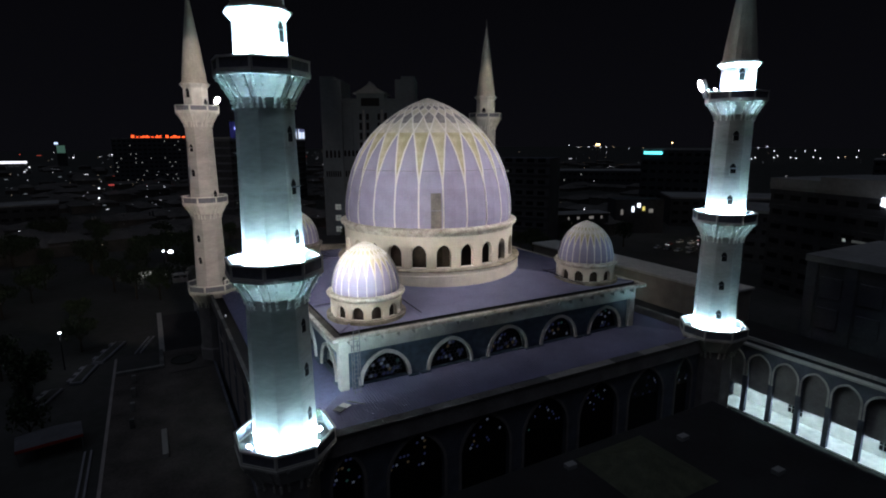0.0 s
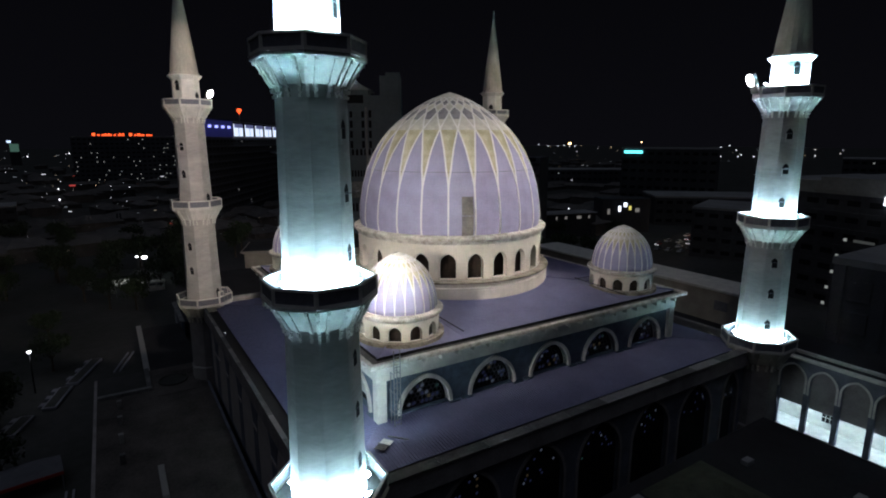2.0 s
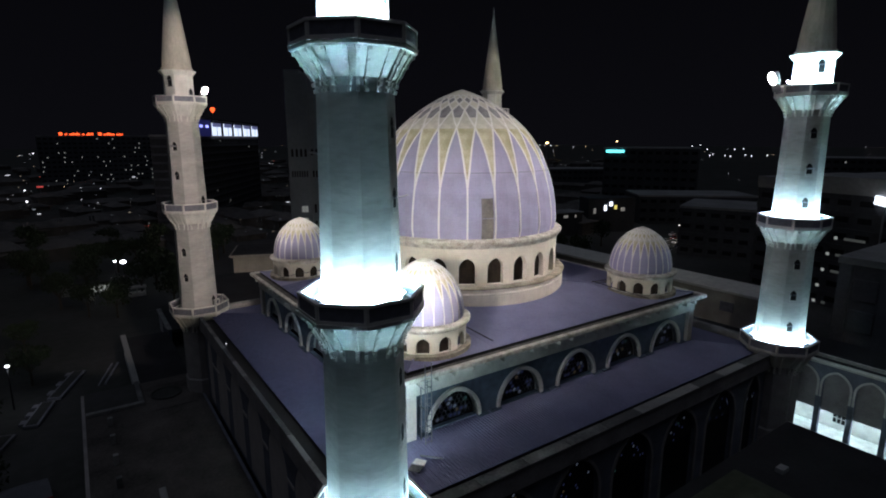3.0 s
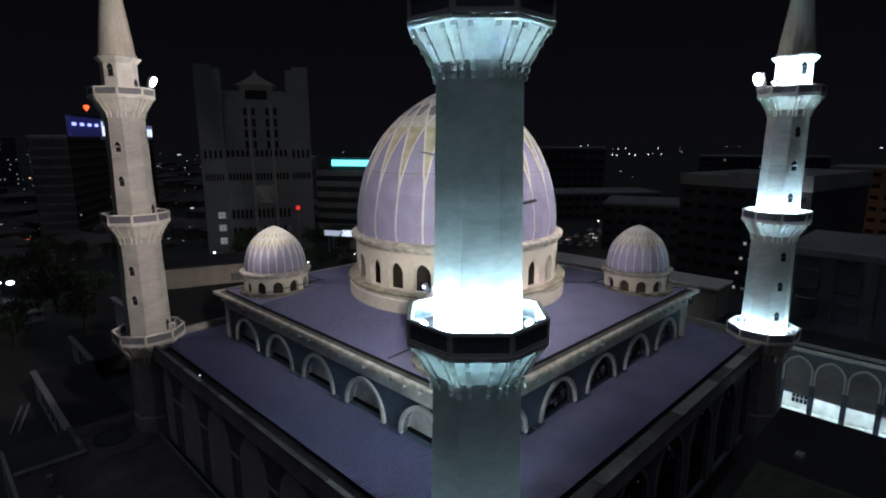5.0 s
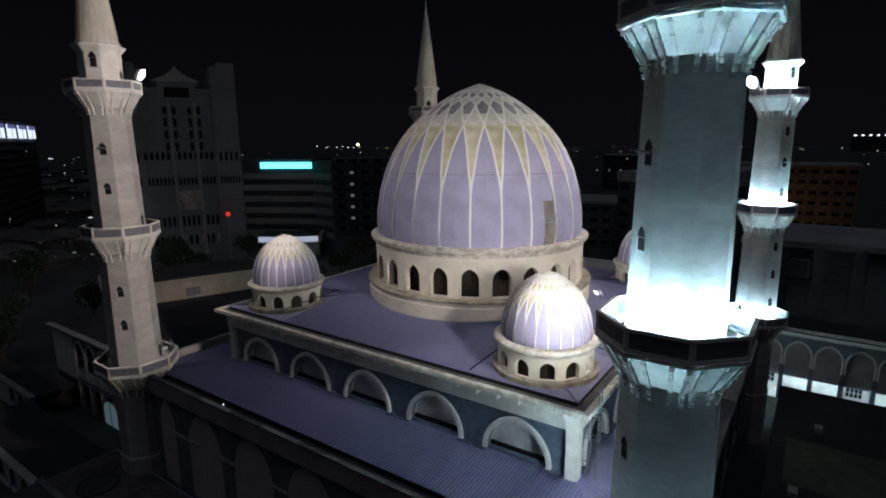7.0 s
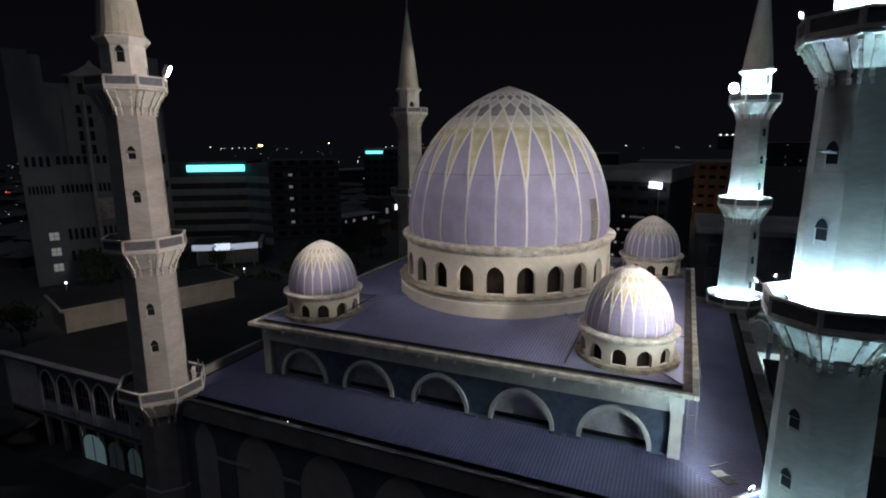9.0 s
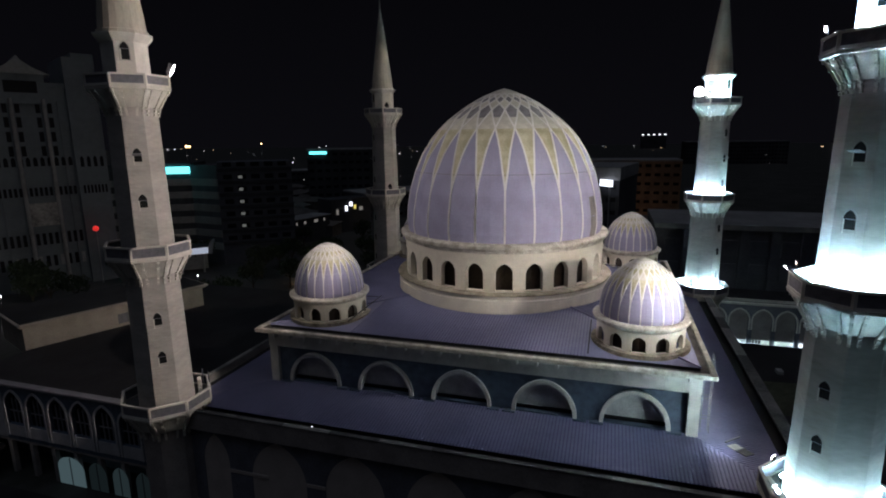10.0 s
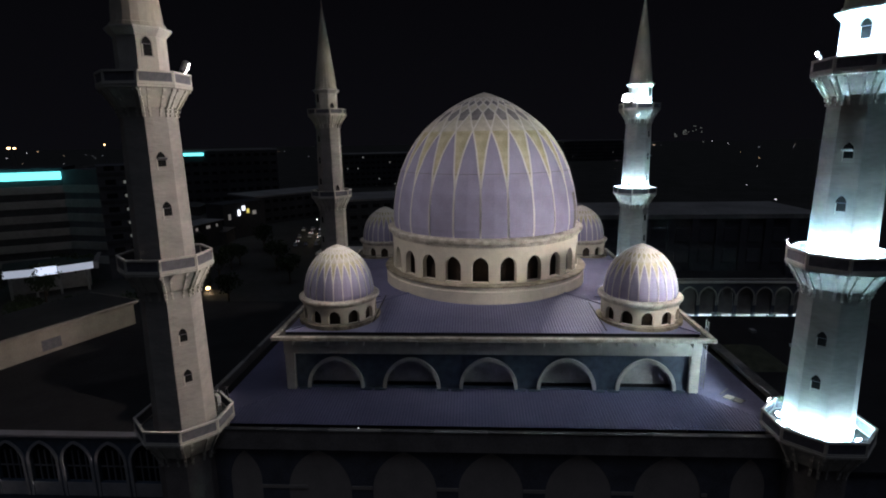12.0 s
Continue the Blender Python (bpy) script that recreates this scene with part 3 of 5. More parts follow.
def minaret():
    t = thing("minaret", "tall octagonal beige minaret with three corbelled balconies and a cone spire", "minaret", "corner minarets", m=pose(-29.4, -29.4, 0))
    part("pedestal", lathe(bmesh.new(), [(3.0, -4.6), (3.0, 3.0), (2.8, 3.2), (2.8, 13.4)], 8, PH, caps=False), LOWARCH, t)
    part("lower_shaft", lathe(bmesh.new(), [(shaft_radius(z), z) for z in (13.3, 18, 22, 28.0)], 8, PH, caps=False), SHAFT, t)
    part("upper_shaft", lathe(bmesh.new(), [(shaft_radius(z), z) for z in (29.2, 34, 38, 44.0)], 8, PH, caps=False), SHAFT, t)
    balcony(t, 13.85, 4.42, 10.9, 2.95, 1.3)
    balcony(t, 29.5, 3.98, 26.8, shaft_radius(27), 1.25)
    balcony(t, 45.0, 3.7, 42.5, shaft_radius(43), 1.1)
    part("lantern_chamber", lathe(bmesh.new(), [(2.05, 45.0), (2.02, 48.9), (2.15, 49.05), (2.55, 49.5), (2.55, 49.62), (2.0, 49.7)], 8, PH, caps=False), TRIM, t)
    prof = [(2.12, 49.7), (2.12, 49.95), (1.98, 50.0)] + [(1.98 * (1 - s) ** 0.93 + 0.05, 50.0 + 14.6 * s) for s in [i / 10 for i in range(1, 10)]] + [(0.06, 64.6), (0.12, 64.8), (0.03, 65.8)]
    part("spire", lathe(bmesh.new(), prof, 20, caps=False), SPIRE, t, "pale cone spire with sheet joints", smooth=False)
    for z, r in ((52.6, 1.66), (55.2, 1.32), (57.8, 0.98)):
        part("spire_joint", lathe(bmesh.new(), [(r, z), (r + 0.05, z + 0.03), (r + 0.03, z + 0.12), (r - 0.03, z + 0.14)], 20, caps=False), SPIRE, t)
    for z in (40.5, 36.4, 32.4, 24.9, 21.0, 17.0):
        shaft_window(t, -math.pi / 4, z, awning=z == 36.4)
    for z in (38.9, 34.7, 23.3, 19.4):
        shaft_window(t, 3 * math.pi / 4, z, awning=z == 38.9)
    for a in (-math.pi / 4, 3 * math.pi / 4):
        shaft_window(t, a, 48.1, r=2.03)
    return t


min_a = minaret()
min_b = copy_thing(min_a, pose(-29.4, 29.4, 0, 0, 0, 90))
min_c = copy_thing(min_a, pose(29.4, -29.4, 0, 0, 0, -90))
min_d = copy_thing(min_a, pose(29.4, 29.4, 0, 0, 0, 180))
# balcony doors on the faces towards the dome
for t, inner in ((min_a, 45), (min_b, -45 - 90), (min_c, 135 + 90), (min_d, -135 - 180)):
    for z in (46.2, 30.75, 15.2):
        shaft_window(t, radians(inner), z, 0.42, 2.0, r=2.04 if z > 45 else None)


# ---- floodlights on the lit minarets ----
def floodlight(lens):
    t = thing("floodlight", "square floodlight aimed up the minaret from the balcony floor", "floodlight", "balcony floodlights")
    tilt = pose(0, 0, 0.45, -30, 0, 0)
    part("housing", boxm(-0.28, 0.28, -0.2, 0.2, -0.18, 0.0, 0.03), HOUSING, t, m=tilt)
    part("lens", boxm(-0.24, 0.24, -0.17, 0.17, 0.004, 0.012), lens, t, "glowing cool white lens", m=tilt)
    part("bracket", boxm(-0.32, 0.32, -0.04, 0.04, 0.0, 0.3, 0.01), HOUSING, t)
    return t


for z, R, lens in ((13.92, 4.42, FLOODLOW), (29.57, 3.98, FLOOD), (45.07, 3.7, FLOOD)):
    proto = None
    for x, y in ((-29.4, -29.4), (29.4, -29.4)):
        for f in range(8):
            m = Matrix.Translation((x, y, z)) @ Matrix.Rotation(math.pi / 4 * f + math.pi / 2, 4, "Z") @ Matrix.Translation((0, -R * math.cos(PH) + (1.0 if z < 20 else 0.85), 0))
            if proto is None:
                proto = floodlight(lens)
                proto.matrix_basis = m
            else:
                copy_thing(proto, m)


def dome_flood(eye, target, watts, color, cone, lens, heads=1, size=1.0, blend=0.5):
    """A flood, seen or added, aimed at the dome or a minaret, with the lamp just before its lens."""
    e, g = Vector(eye), Vector(target)
    d = (g - e).normalized()
    t = thing("dome_floodlight", "large floodlight, seen or added, on the minaret balcony, aimed across the roof", "floodlight", "dome floodlights", m=look(eye, target) @ Matrix.Scale(size, 4))
    for i in range(heads):
        x = (i - (heads - 1) / 2) * 0.66
        part("housing", boxm(x - 0.325, x + 0.325, -0.34, 0.34, 0.0, 0.3, 0.04), HOUSING, t)
        b = bmesh.new()
        lathe(b, [(0.02, -0.06), (0.2, -0.05), (0.33, -0.03), (0.37, -0.01), (0.38, -0.004)], 18, caps=False)
        part("lens", b, lens, t, "glowing round lens", m=Matrix.Translation((x, 0, 0)))
    part("yoke", boxm(-0.4 * heads, 0.4 * heads, -0.9, -0.3, 0.1, 0.18), HOUSING, t)
    spot("dome_flood_lamp", e + d * 0.5, g, watts, color, cone, blend, 0.25)


dome_flood((-26.5, -26.6, 31.0), (0, 0, 31), 9600, WARM, 118, FLOODW, 1, 0.28, 0.8)
dome_flood((-27.1, -27.1, 46.5), (0, 0, 34), 9000, WARM, 70, FLOODW, 1, 0.5, 0.6)
# next two heads are oversized: their discs take in the lamps' glare
dome_flood((26.5, -26.3, 47.0), (-6, -6, 33), 23000, WARM, 76, FLOODW, 1, 1.9, 0.7)
dome_flood((-26.3, 27.2, 46.9), (-3, -1, 30), 5200, WARM, 100, FLOODW, 1, 1.5, 0.9)
# small flood added to brighten the south lower roof
dome_flood((27.1, -27.9, 46.5), (0, -20, 15), 6000, WARM, 74, FLOODW, 1, 0.45, 0.8)
dome_flood((-28.6, -26.0, 46.6), (-29.4, 29.4, 36), 41000, AMBER, 45, FLOODW, 1, 0.45, 0.15)
dome_flood((28.6, -26.0, 46.6), (29.4, 29.4, 36), 24000, AMBER, 45, FLOODW, 1, 0.45, 0.15)
# unseen flood added as fill for the west lower roof
dome_flood((-29.2, -25.2, 31.2), (-25, -9, 13.4), 2600, COOL, 64, FLOODW, 1, 0.45, 1.0)
# wide floods added low on the lit minarets, turned to the walls beside them to brighten these
dome_flood((-26.6, -26.6, 15.5), (-20, -20, 18.4), 1300, COOL, 116, FLOODW, 1, 0.6)
dome_flood((32.4, -31.9, 14.6), (46, -39, 2), 800, COOL, 84, FLOODW, 1, 0.5)

# ---- stained glass and tracery of the south side ----
GLASSES = [glow("stained_blue", (0.16, 0.20, 0.5), 0.03, 0.1), glow("stained_white", (0.5, 0.6, 0.8), 0.05, 0.1), glow("stained_amber", (0.6, 0.45, 0.25), 0.025, 0.1), glow("stained_green", (0.15, 0.4, 0.35), 0.03, 0.1)]
LEAD = mat("lead_tracery", (0.035, 0.035, 0.04), 0.5, var=0.2, scale=4)
rng = random.Random(7)


def inside(u, z, hw, z0, zs, zt):
    if z < zs:
        return abs(u) < hw and z > z0
    line = ogive(hw, zt - zs, 10)
    for (a, za), (b, zb) in zip(line, line[1:]):
        if a <= u <= b:
            return z - zs < za + (zb - za) * (u - a) / max(1e-6, b - a)
    return False


def tracery(par, cx, hw, z0, zs, zt, y, share, step):
    lead = bmesh.new()
    panes = [bmesh.new() for _ in GLASSES]
    q0 = step * 0.4
    rows = int((zt - z0) / (step * 0.86)) + 1
    for j in range(rows):
        for i in range(-12, 13):
            u, z = (i + 0.5 * (j % 2)) * step, z0 + 0.35 + j * step * 0.86
            if not inside(u, z, hw - 0.25, z0, zs, zt - 0.25):
                continue
            pts = [(u + q0 * math.cos(a), z + q0 * math.sin(a)) for a in [math.pi / 4 * q for q in range(8)]]
            band(lead, [(cx + p, q) for p, q in pts + pts[:1]][::-1], step * 0.1, y - 0.06, y)
            if rng.random() < share:
                k = rng.choices(range(4), (6, 3, 1, 1))[0]
                plate(panes[k], [(cx + p, q) for p, q in pts], y - 0.012)
    w = tagged(part("tracery", lead, LEAD, par, "dark round tracery"), kind="stuff")
    for k, b in enumerate(panes):
        if len(b.faces):
            tagged(part("stained_pane", b, GLASSES[k], w, "dim coloured glass roundels"), kind="stuff")
        else:
            b.free()


south_up = [o for o in mosque.children if o.name.startswith("upper_wall")][0]
south_low = [o for o in mosque.children if o.name.startswith("lower_wall")][0]
for cx, hw, zb, zs, zt in up_arches:
    tracery(south_up, cx, hw, zb, zs, zt, 0.58, 0.3, 0.5)
for cx, hw, zb, zs, zt in low_arches:
    tracery(south_low, cx, hw, 7.0, zs, zt, 0.48, 0.12, 0.42)

# ---- things on the roofs ----
lad = thing("access_ladder", "dark steel access ladder against the corner of the upper wall", "ladder")
for x, y in ((-20.7, -22.3), (-20.05, -22.3), (-20.7, -23.0), (-20.05, -23.0)):
    part("rail", bar(bmesh.new(), (x, y, 13.3), (x, y, 21.2 if y < -22.5 else 19.3), 0.07), STEEL, lad)
for i in range(14):
    part("rung", bar(bmesh.new(), (-20.7, -23.0, 13.8 + i * 0.52), (-20.05, -23.0, 13.8 + i * 0.52), 0.05), STEEL, lad)
for z in (15.0, 17.0, 18.8):
    for x in (-20.7, -20.05):
        part("stay", bar(bmesh.new(), (x, -23.0, z), (x, -22.0, z), 0.05), STEEL, lad)
sh = thing("loose_roof_sheet", "pale loose metal sheet lying on the lower roof", "metal sheet", m=pose(-22.9, -25.2, 13.62, 1.5, 3, 38))
part("sheet", boxm(0.03, 0.95, -0.5, 0.5, 0, 0.06, 0.01), TRIM, sh)
part("sheet", boxm(-0.95, -0.03, -0.5, 0.5, 0, 0.06, 0.01), COPING, sh, "darker grey half")
part("batten", boxm(-0.06, 0.06, -0.6, 0.6, 0.06, 0.11), STEEL, sh)
pipe = thing("roof_pipe", "short dark pipe on the lower roof", "pipe")
part("pipe", bar(bmesh.new(), (-20.6, -25.6, 13.65), (-22.0, -24.2, 13.7), 0.12), STEEL, pipe)


def ac_unit(x, y, z, turn):
    t = thing("air_conditioner_unit", "white outdoor air conditioner unit on the minaret balcony", "air conditioner", "balcony units", m=pose(x, y, z, 0, 0, turn))
    part("casing", boxm(-0.5, 0.5, -0.2, 0.2, 0.08, 0.85, 0.03), TRIM, t)
    part("fan_grille", lathe(bmesh.new(), [(0.3, 0.0), (0.3, 0.03), (0.06, 0.03)], 16, caps=False), GREY, t, "dark round fan grille", m=pose(-0.12, -0.2, 0.46, 90, 0, 0))
    for s in (-0.35, 0.35):
        part("foot", boxm(s - 0.05, s + 0.05, -0.2, 0.2, 0, 0.08), STEEL, t)
    return t


ac_unit(-27.2, 27.2, 13.91, 45)
ac_unit(-27.2, 27.2, 14.77, 45)
ac_unit(-30.6, -26.3, 13.91, 170)
ac_unit(-28.7, -26.0, 13.91, 190)
for k, (x, y) in enumerate(((-26.6, 26.5), (-26.2, 27.6))):
    hp = thing("hoop_rail", "curved dark hoop of a hatch ladder on the balcony", "hoop rail", m=pose(x, y, 13.88, 0, 0, 45))
    b = bmesh.new()
    pts = [(-0.4, 0, 0)] + [(-0.4 * math.cos(a), 0, 1.9 + 0.4 * math.sin(a)) for a in [math.pi * i / 8 for i in range(9)]] + [(0.4, 0, 0)]
    for p, q in zip(pts, pts[1:]):
        bar(b, p, q, 0.07, up=(0, 1, 0))
    part("hoop", b, STEEL, hp)

# ---- north annex: arcaded wing, flat roof, set-back upper wall ----
G = -4.6                      # level of the streets
north = thing("north_annex", "low annex with a pale pointed arcade and dark flat roof", "annex")


def arcade(par, m, length, pitch, zc, ztop, zfloor, depth, hw, wall_mat, back_mat, soffit, lit, windows=True):
    """A pointed arcade along local x, open at y = 0, with its back wall at depth."""
    n = int(length / pitch)
    bays = [(pitch * (i + 0.5), hw, zfloor, zc - hw * 1.25, zc) for i in range(n)]
    w = part("arcade_wall", arch_wall(bmesh.new(), 0, n * pitch, zfloor - 0.01, ztop, bays, 0.6), wall_mat, par, m=m)
    for cx, h, zb, zs, zt in bays:
        part("arch_moulding", band(bmesh.new(), arch_line(cx, h, zs - 2.0, zs, zt), 0.28, -0.1, 0.05), TRIM, w)
    part("coping", boxm(-0.3, n * pitch + 0.3, -0.35, 0.7, ztop, ztop + 0.35, 0.05), TRIM, w)
    part("back_wall", boxm(0, n * pitch, depth, depth + 0.3, zfloor, ztop), back_mat, w)
    part("arcade_floor", boxm(0, n * pitch, 0.0, depth, zfloor + 0.02, zfloor + 0.15), back_mat, w)
    if depth > 2:
        part("soffit", boxm(0, n * pitch, 1.3, depth, soffit, soffit + 0.7), wall_mat, w)
        part("arch_infill", boxm(0, n * pitch, 1.0, 1.25, soffit + 0.004, ztop - 0.02), LOWARCH, w, "dim plaster wall closing the arch heads")
    for i in range(n):
        cx = pitch * (i + 0.5)
        if windows and i % 3 == 2:
            f = part("window_frame", boxm(cx - 1.2, cx + 1.2, depth - 0.09, depth, zfloor + 1.2, zfloor + 3.0), back_mat, w)
            for p in range(4):
                for q in range(2):
                    part("pane", boxm(cx - 1.1 + p * 0.57, cx - 0.62 + p * 0.57, depth - 0.13, depth - 0.095, zfloor + 1.3 + q * 0.85, zfloor + 2.05 + q * 0.85), DARK, f)
        if lit:
            part("tube_light", boxm(cx - 0.7, cx + 0.7, depth * 0.55, depth * 0.55 + 0.2, soffit - 0.1, soffit - 0.02), TUBE, w, "glowing cool tube light")
    return w


PALEWALL = mat("pale_annex_render", (0.26, 0.26, 0.29), 0.75, var=0.15, scale=0.5, fine=5)
n_bays = 8
WINGTRIM = mat("wing_trim_paint", (0.5, 0.5, 0.53), 0.75, var=0.15, scale=0.6, fine=5)
bays = [(10.05 + 3.97 * i, 1.55, 2.9, 5.4, 7.7) for i in range(n_bays)]
wing = part("arcade_wall", arch_wall(bmesh.new(), 0, 39.8, 0.6, 8.5, bays, 0.5), BLUEWALL, north, m=pose(-23.6, 72.0, 0, 0, 0, -90))
part("plain_bay", boxm(0.2, 7.9, -0.08, 0.06, 0.8, 8.2, 0.02), WINGTRIM, wing, "plain pale end bay")
part("coping", boxm(-1.6, 40.1, -0.35, 0.7, 8.5, 8.85, 0.05), PALEWALL, wing)
for cx, hw, zb, zs, zt in bays:
    part("arch_moulding", band(bmesh.new(), arch_line(cx, hw, 1.2, zs, zt), 0.32, -0.14, 0.06), WINGTRIM, wing)
    part("spandrel_panel", boxm(cx - 1.5, cx + 1.5, -0.06, 0.06, 1.2, 2.85), WINGTRIM, wing)
    w = part("arch_window", plate(bmesh.new(), arch_line(cx, hw, zb, zs, zt), 0.45), DARK, wing)
    for s in (-0.75, 0.0, 0.75):
        part("mullion", boxm(cx + s - 0.07, cx + s + 0.07, 0.34, 0.44, zb, 6.6), PALEWALL, w)
    part("transom", boxm(cx - 1.5, cx + 1.5, 0.34, 0.44, 4.6, 4.75), PALEWALL, w)
    part("pier", boxm(cx - 1.975 - 0.3, cx - 1.975 + 0.3, 0.0, 0.6, G, 0.6), LOWARCH, wing)
part("ground_floor_beam", boxm(0, 39.8, 0.0, 4.0, 0.3, 0.6), LOWARCH, wing)
part("annex_roof", boxm(-23.2, 26, 32.4, 71.9, 7.6, 8.75), FLATROOF, north)
part("annex_wall", boxm(-19.2, 25.6, 31.0, 71.8, G, 7.6), LOWWALL, north)
part("wing_gable", boxm(-23.6, -18.8, 72.02, 72.4, G, 8.6), CONC, north)
for y, z, g, hw in ((53.0, -4.1, 0.065, 2.3), (48.4, -4.1, 0.008, 1.5), (44.6, -4.1, 0.02, 1.3), (40.9, -4.1, 0.008, 1.2)):
    door = part("lit_doorway", plate(bmesh.new(), arch_line(0, hw, z - 0.4, z + 2.0, z + 3.7), 0), glow("lit_doorway_glass", (0.5, 0.8, 0.85), g, 0.05), north, "doorway glowing pale teal", m=pose(-23.75, y, 0, 0, 0, -90))
    part("door_mullion", boxm(-0.06, 0.06, -0.06, 0, z - 0.4, z + 3.6), STEEL, door)
ANNEX = mat("annex_cream_render", (0.40, 0.36, 0.31), 0.8, var=0.14, scale=0.5, fine=4)
rt = Matrix.Translation((-15.0, 72.3, 0)) @ Matrix.Rotation(math.atan2(-10.9, 28.3), 4, "Z")
cl = part("clerestory", boxm(0.8, 29.6, 0, 12, 8.0, 12.4), ANNEX, north, "cream set-back upper wall with a moulded cornice", m=rt)
part("clerestory_cornice", boxm(0.3, 30.1, -0.5, 12.5, 12.4, 12.7, 0.06), ANNEX, cl)
part("clerestory_cornice", boxm(0.0, 30.4, -0.9, 12.9, 12.7, 13.05, 0.08), ANNEX, cl)
part("clerestory_roof", boxm(0.5, 29.9, -0.4, 12.4, 13.05, 13.2), FLATROOF, cl)
part("clerestory_vent", boxm(14.2, 17.0, -0.06, 0.05, 9.3, 11.0), GREY, cl)

# ---- east annex, lit arcade and office block behind it ----
east = thing("east_annex", "low annex with a lit white arcade along its front", "annex")
arcade(east, pose(46, -20.7, 0, 0, 0, -90), 55, 4.2, 6.0, 7.0, G, 4.2, 1.75, LOWWALL, TRIM, -0.6, True)
part("annex_roof", boxm(46.4, 60, -74, 40, 5.9, 6.5), FLATROOF, east)
part("annex_core", boxm(50.8, 60, -74, 40, G, 5.9), LOWWALL, east)
part("east_upper_wall", boxm(52.5, 60, -16, 40, 6.5, 12.5), ANNEX, east)
part("east_cornice", boxm(52.1, 60.4, -16.4, 40.4, 12.5, 13.0, 0.06), TRIM, east)
part("east_vent", boxm(52.4, 52.52, -12, -9.5, 9.0, 10.8), GREY, east)

off = thing("office_block", "dim grey office block with square piers and a pale parapet", "office building", m=pose(62, -24, 0, 0, 0, -90))
OFFICE = mat("office_render", (0.11, 0.115, 0.135), 0.8, var=0.2, scale=0.2, fine=2)
part("body", boxm(0, 62, 0.8, 26, G, 19.6), OFFICE, off)
part("parapet", boxm(-0.3, 62.3, 0.0, 26, 19.4, 20.6, 0.05), CONC, off)
for i in range(11):
    u = i * 6.0
    part("pier", boxm(u, u + 1.8, 0.1, 0.9, G, 19.4), OFFICE, off)
    for z in (8.0, 13.4):
        if i < 10:
            part("wall_panel", boxm(u + 2.2, u + 5.6, 0.55, 0.85, z, z + 3.6, 0.05), OFFICE, off)

# ---- south hall with its dark roof ----
sh2 = thing("south_hall", "dark flat-roofed hall beside the mosque with a small hipped roof", "hall")
part("wall", boxm(-24, 24, -70, -34.0, G, 6.0), LOWWALL, sh2)
part("roof", boxm(-24.4, 24.4, -70.4, -33.6, 6.0, 6.5, 0.04), FLATROOF, sh2)
b = bmesh.new()
bmesh.ops.create_cone(b, cap_ends=True, segments=4, radius1=7.0, radius2=0.4, depth=2.2)
GREENROOF = mat("green_tile_roof", (0.085, 0.095, 0.06), 0.8, var=0.3, scale=0.8, fine=6)
part("hip_roof", b, GREENROOF, sh2, "dull green hipped roof", m=pose(4.5, -40, 7.6, 0, 0, 45))
for x, y in ((-2, -36), (13, -38), (16, -47), (9, -50)):
    part("roof_vent", boxm(x - 0.6, x + 0.6, y - 0.4, y + 0.4, 6.5, 7.0, 0.03), CONC, sh2)

# ---- forecourt podium ----
pod = thing("forecourt_podium", "raised paved forecourt with low walls and posts", "podium")
bpy.data.objects["plaza_pavement"].location.z = 0.9
part("podium_wall", boxm(-46.4, -46.0, -60, 36, G, 1.0), LOWARCH, pod)
part("podium_body", boxm(-46.0, -30.2, -60, 36, G, 0.85), LOWWALL, pod)
part("edge_wall", boxm(-45.9, -38.5, 27.3, 28.1, 0.96, 1.5, 0.04), COPING, pod)
part("bed_paving", boxm(-38.0, -31.5, 24.5, 33.5, 0.965, 1.02), PAVE, pod)
part("edge_wall", boxm(-39.2, -38.5, 28.11, 36, 0.96, 1.5, 0.04), COPING, pod)
part("planting_bed", boxm(-45.9, -39.2, 28.11, 35.9, 0.965, 1.15), ASPHALT, pod, "dark planting bed")
for i in range(4):
    part("post", boxm(-43.4, -42.8, 22.8 - 5.4 * i, 23.4 - 5.4 * i, 0.96, 2.3, 0.05), COPING, pod)
part("bench", boxm(-39.6, -38.9, -3.6, 3.2, 0.96, 1.6, 0.05), COPING, pod)
part("planter", lathe(bmesh.new(), [(2.2, 0.9), (2.2, 1.25), (2.0, 1.3), (1.9, 1.15), (0.05, 1.2)], 24, caps=False), ASPHALT, pod, "round dark planting bed", m=pose(-35.3, 29.6, 0))

rod = thing("loose_pipe", "thin pale pipe lying along the roof eave", "pipe")
part("pipe", bar(bmesh.new(), (-22.75, 0.2, 19.94), (-22.65, -9.0, 19.94), 0.09), RIB, rod)
part("pipe_end", bar(bmesh.new(), (-22.65, -9.0, 19.94), (-22.8, -14.5, 19.94), 0.09), RIB, rod)
mk = thing("marker_lamp", "tiny white marker lamp on the roof gutter", "marker lamp", m=pose(-29.3, 12.6, 13.05))
part("stem", boxm(-0.06, 0.06, -0.06, 0.06, 0, 0.3), STEEL, mk)
part("lamp", lathe(bmesh.new(), [(0.02, 0.3), (0.07, 0.34), (0.07, 0.42), (0.02, 0.46)], 8), glow("marker_glow", (0.9, 0.95, 1.0), 1.0), mk, "glowing lamp")

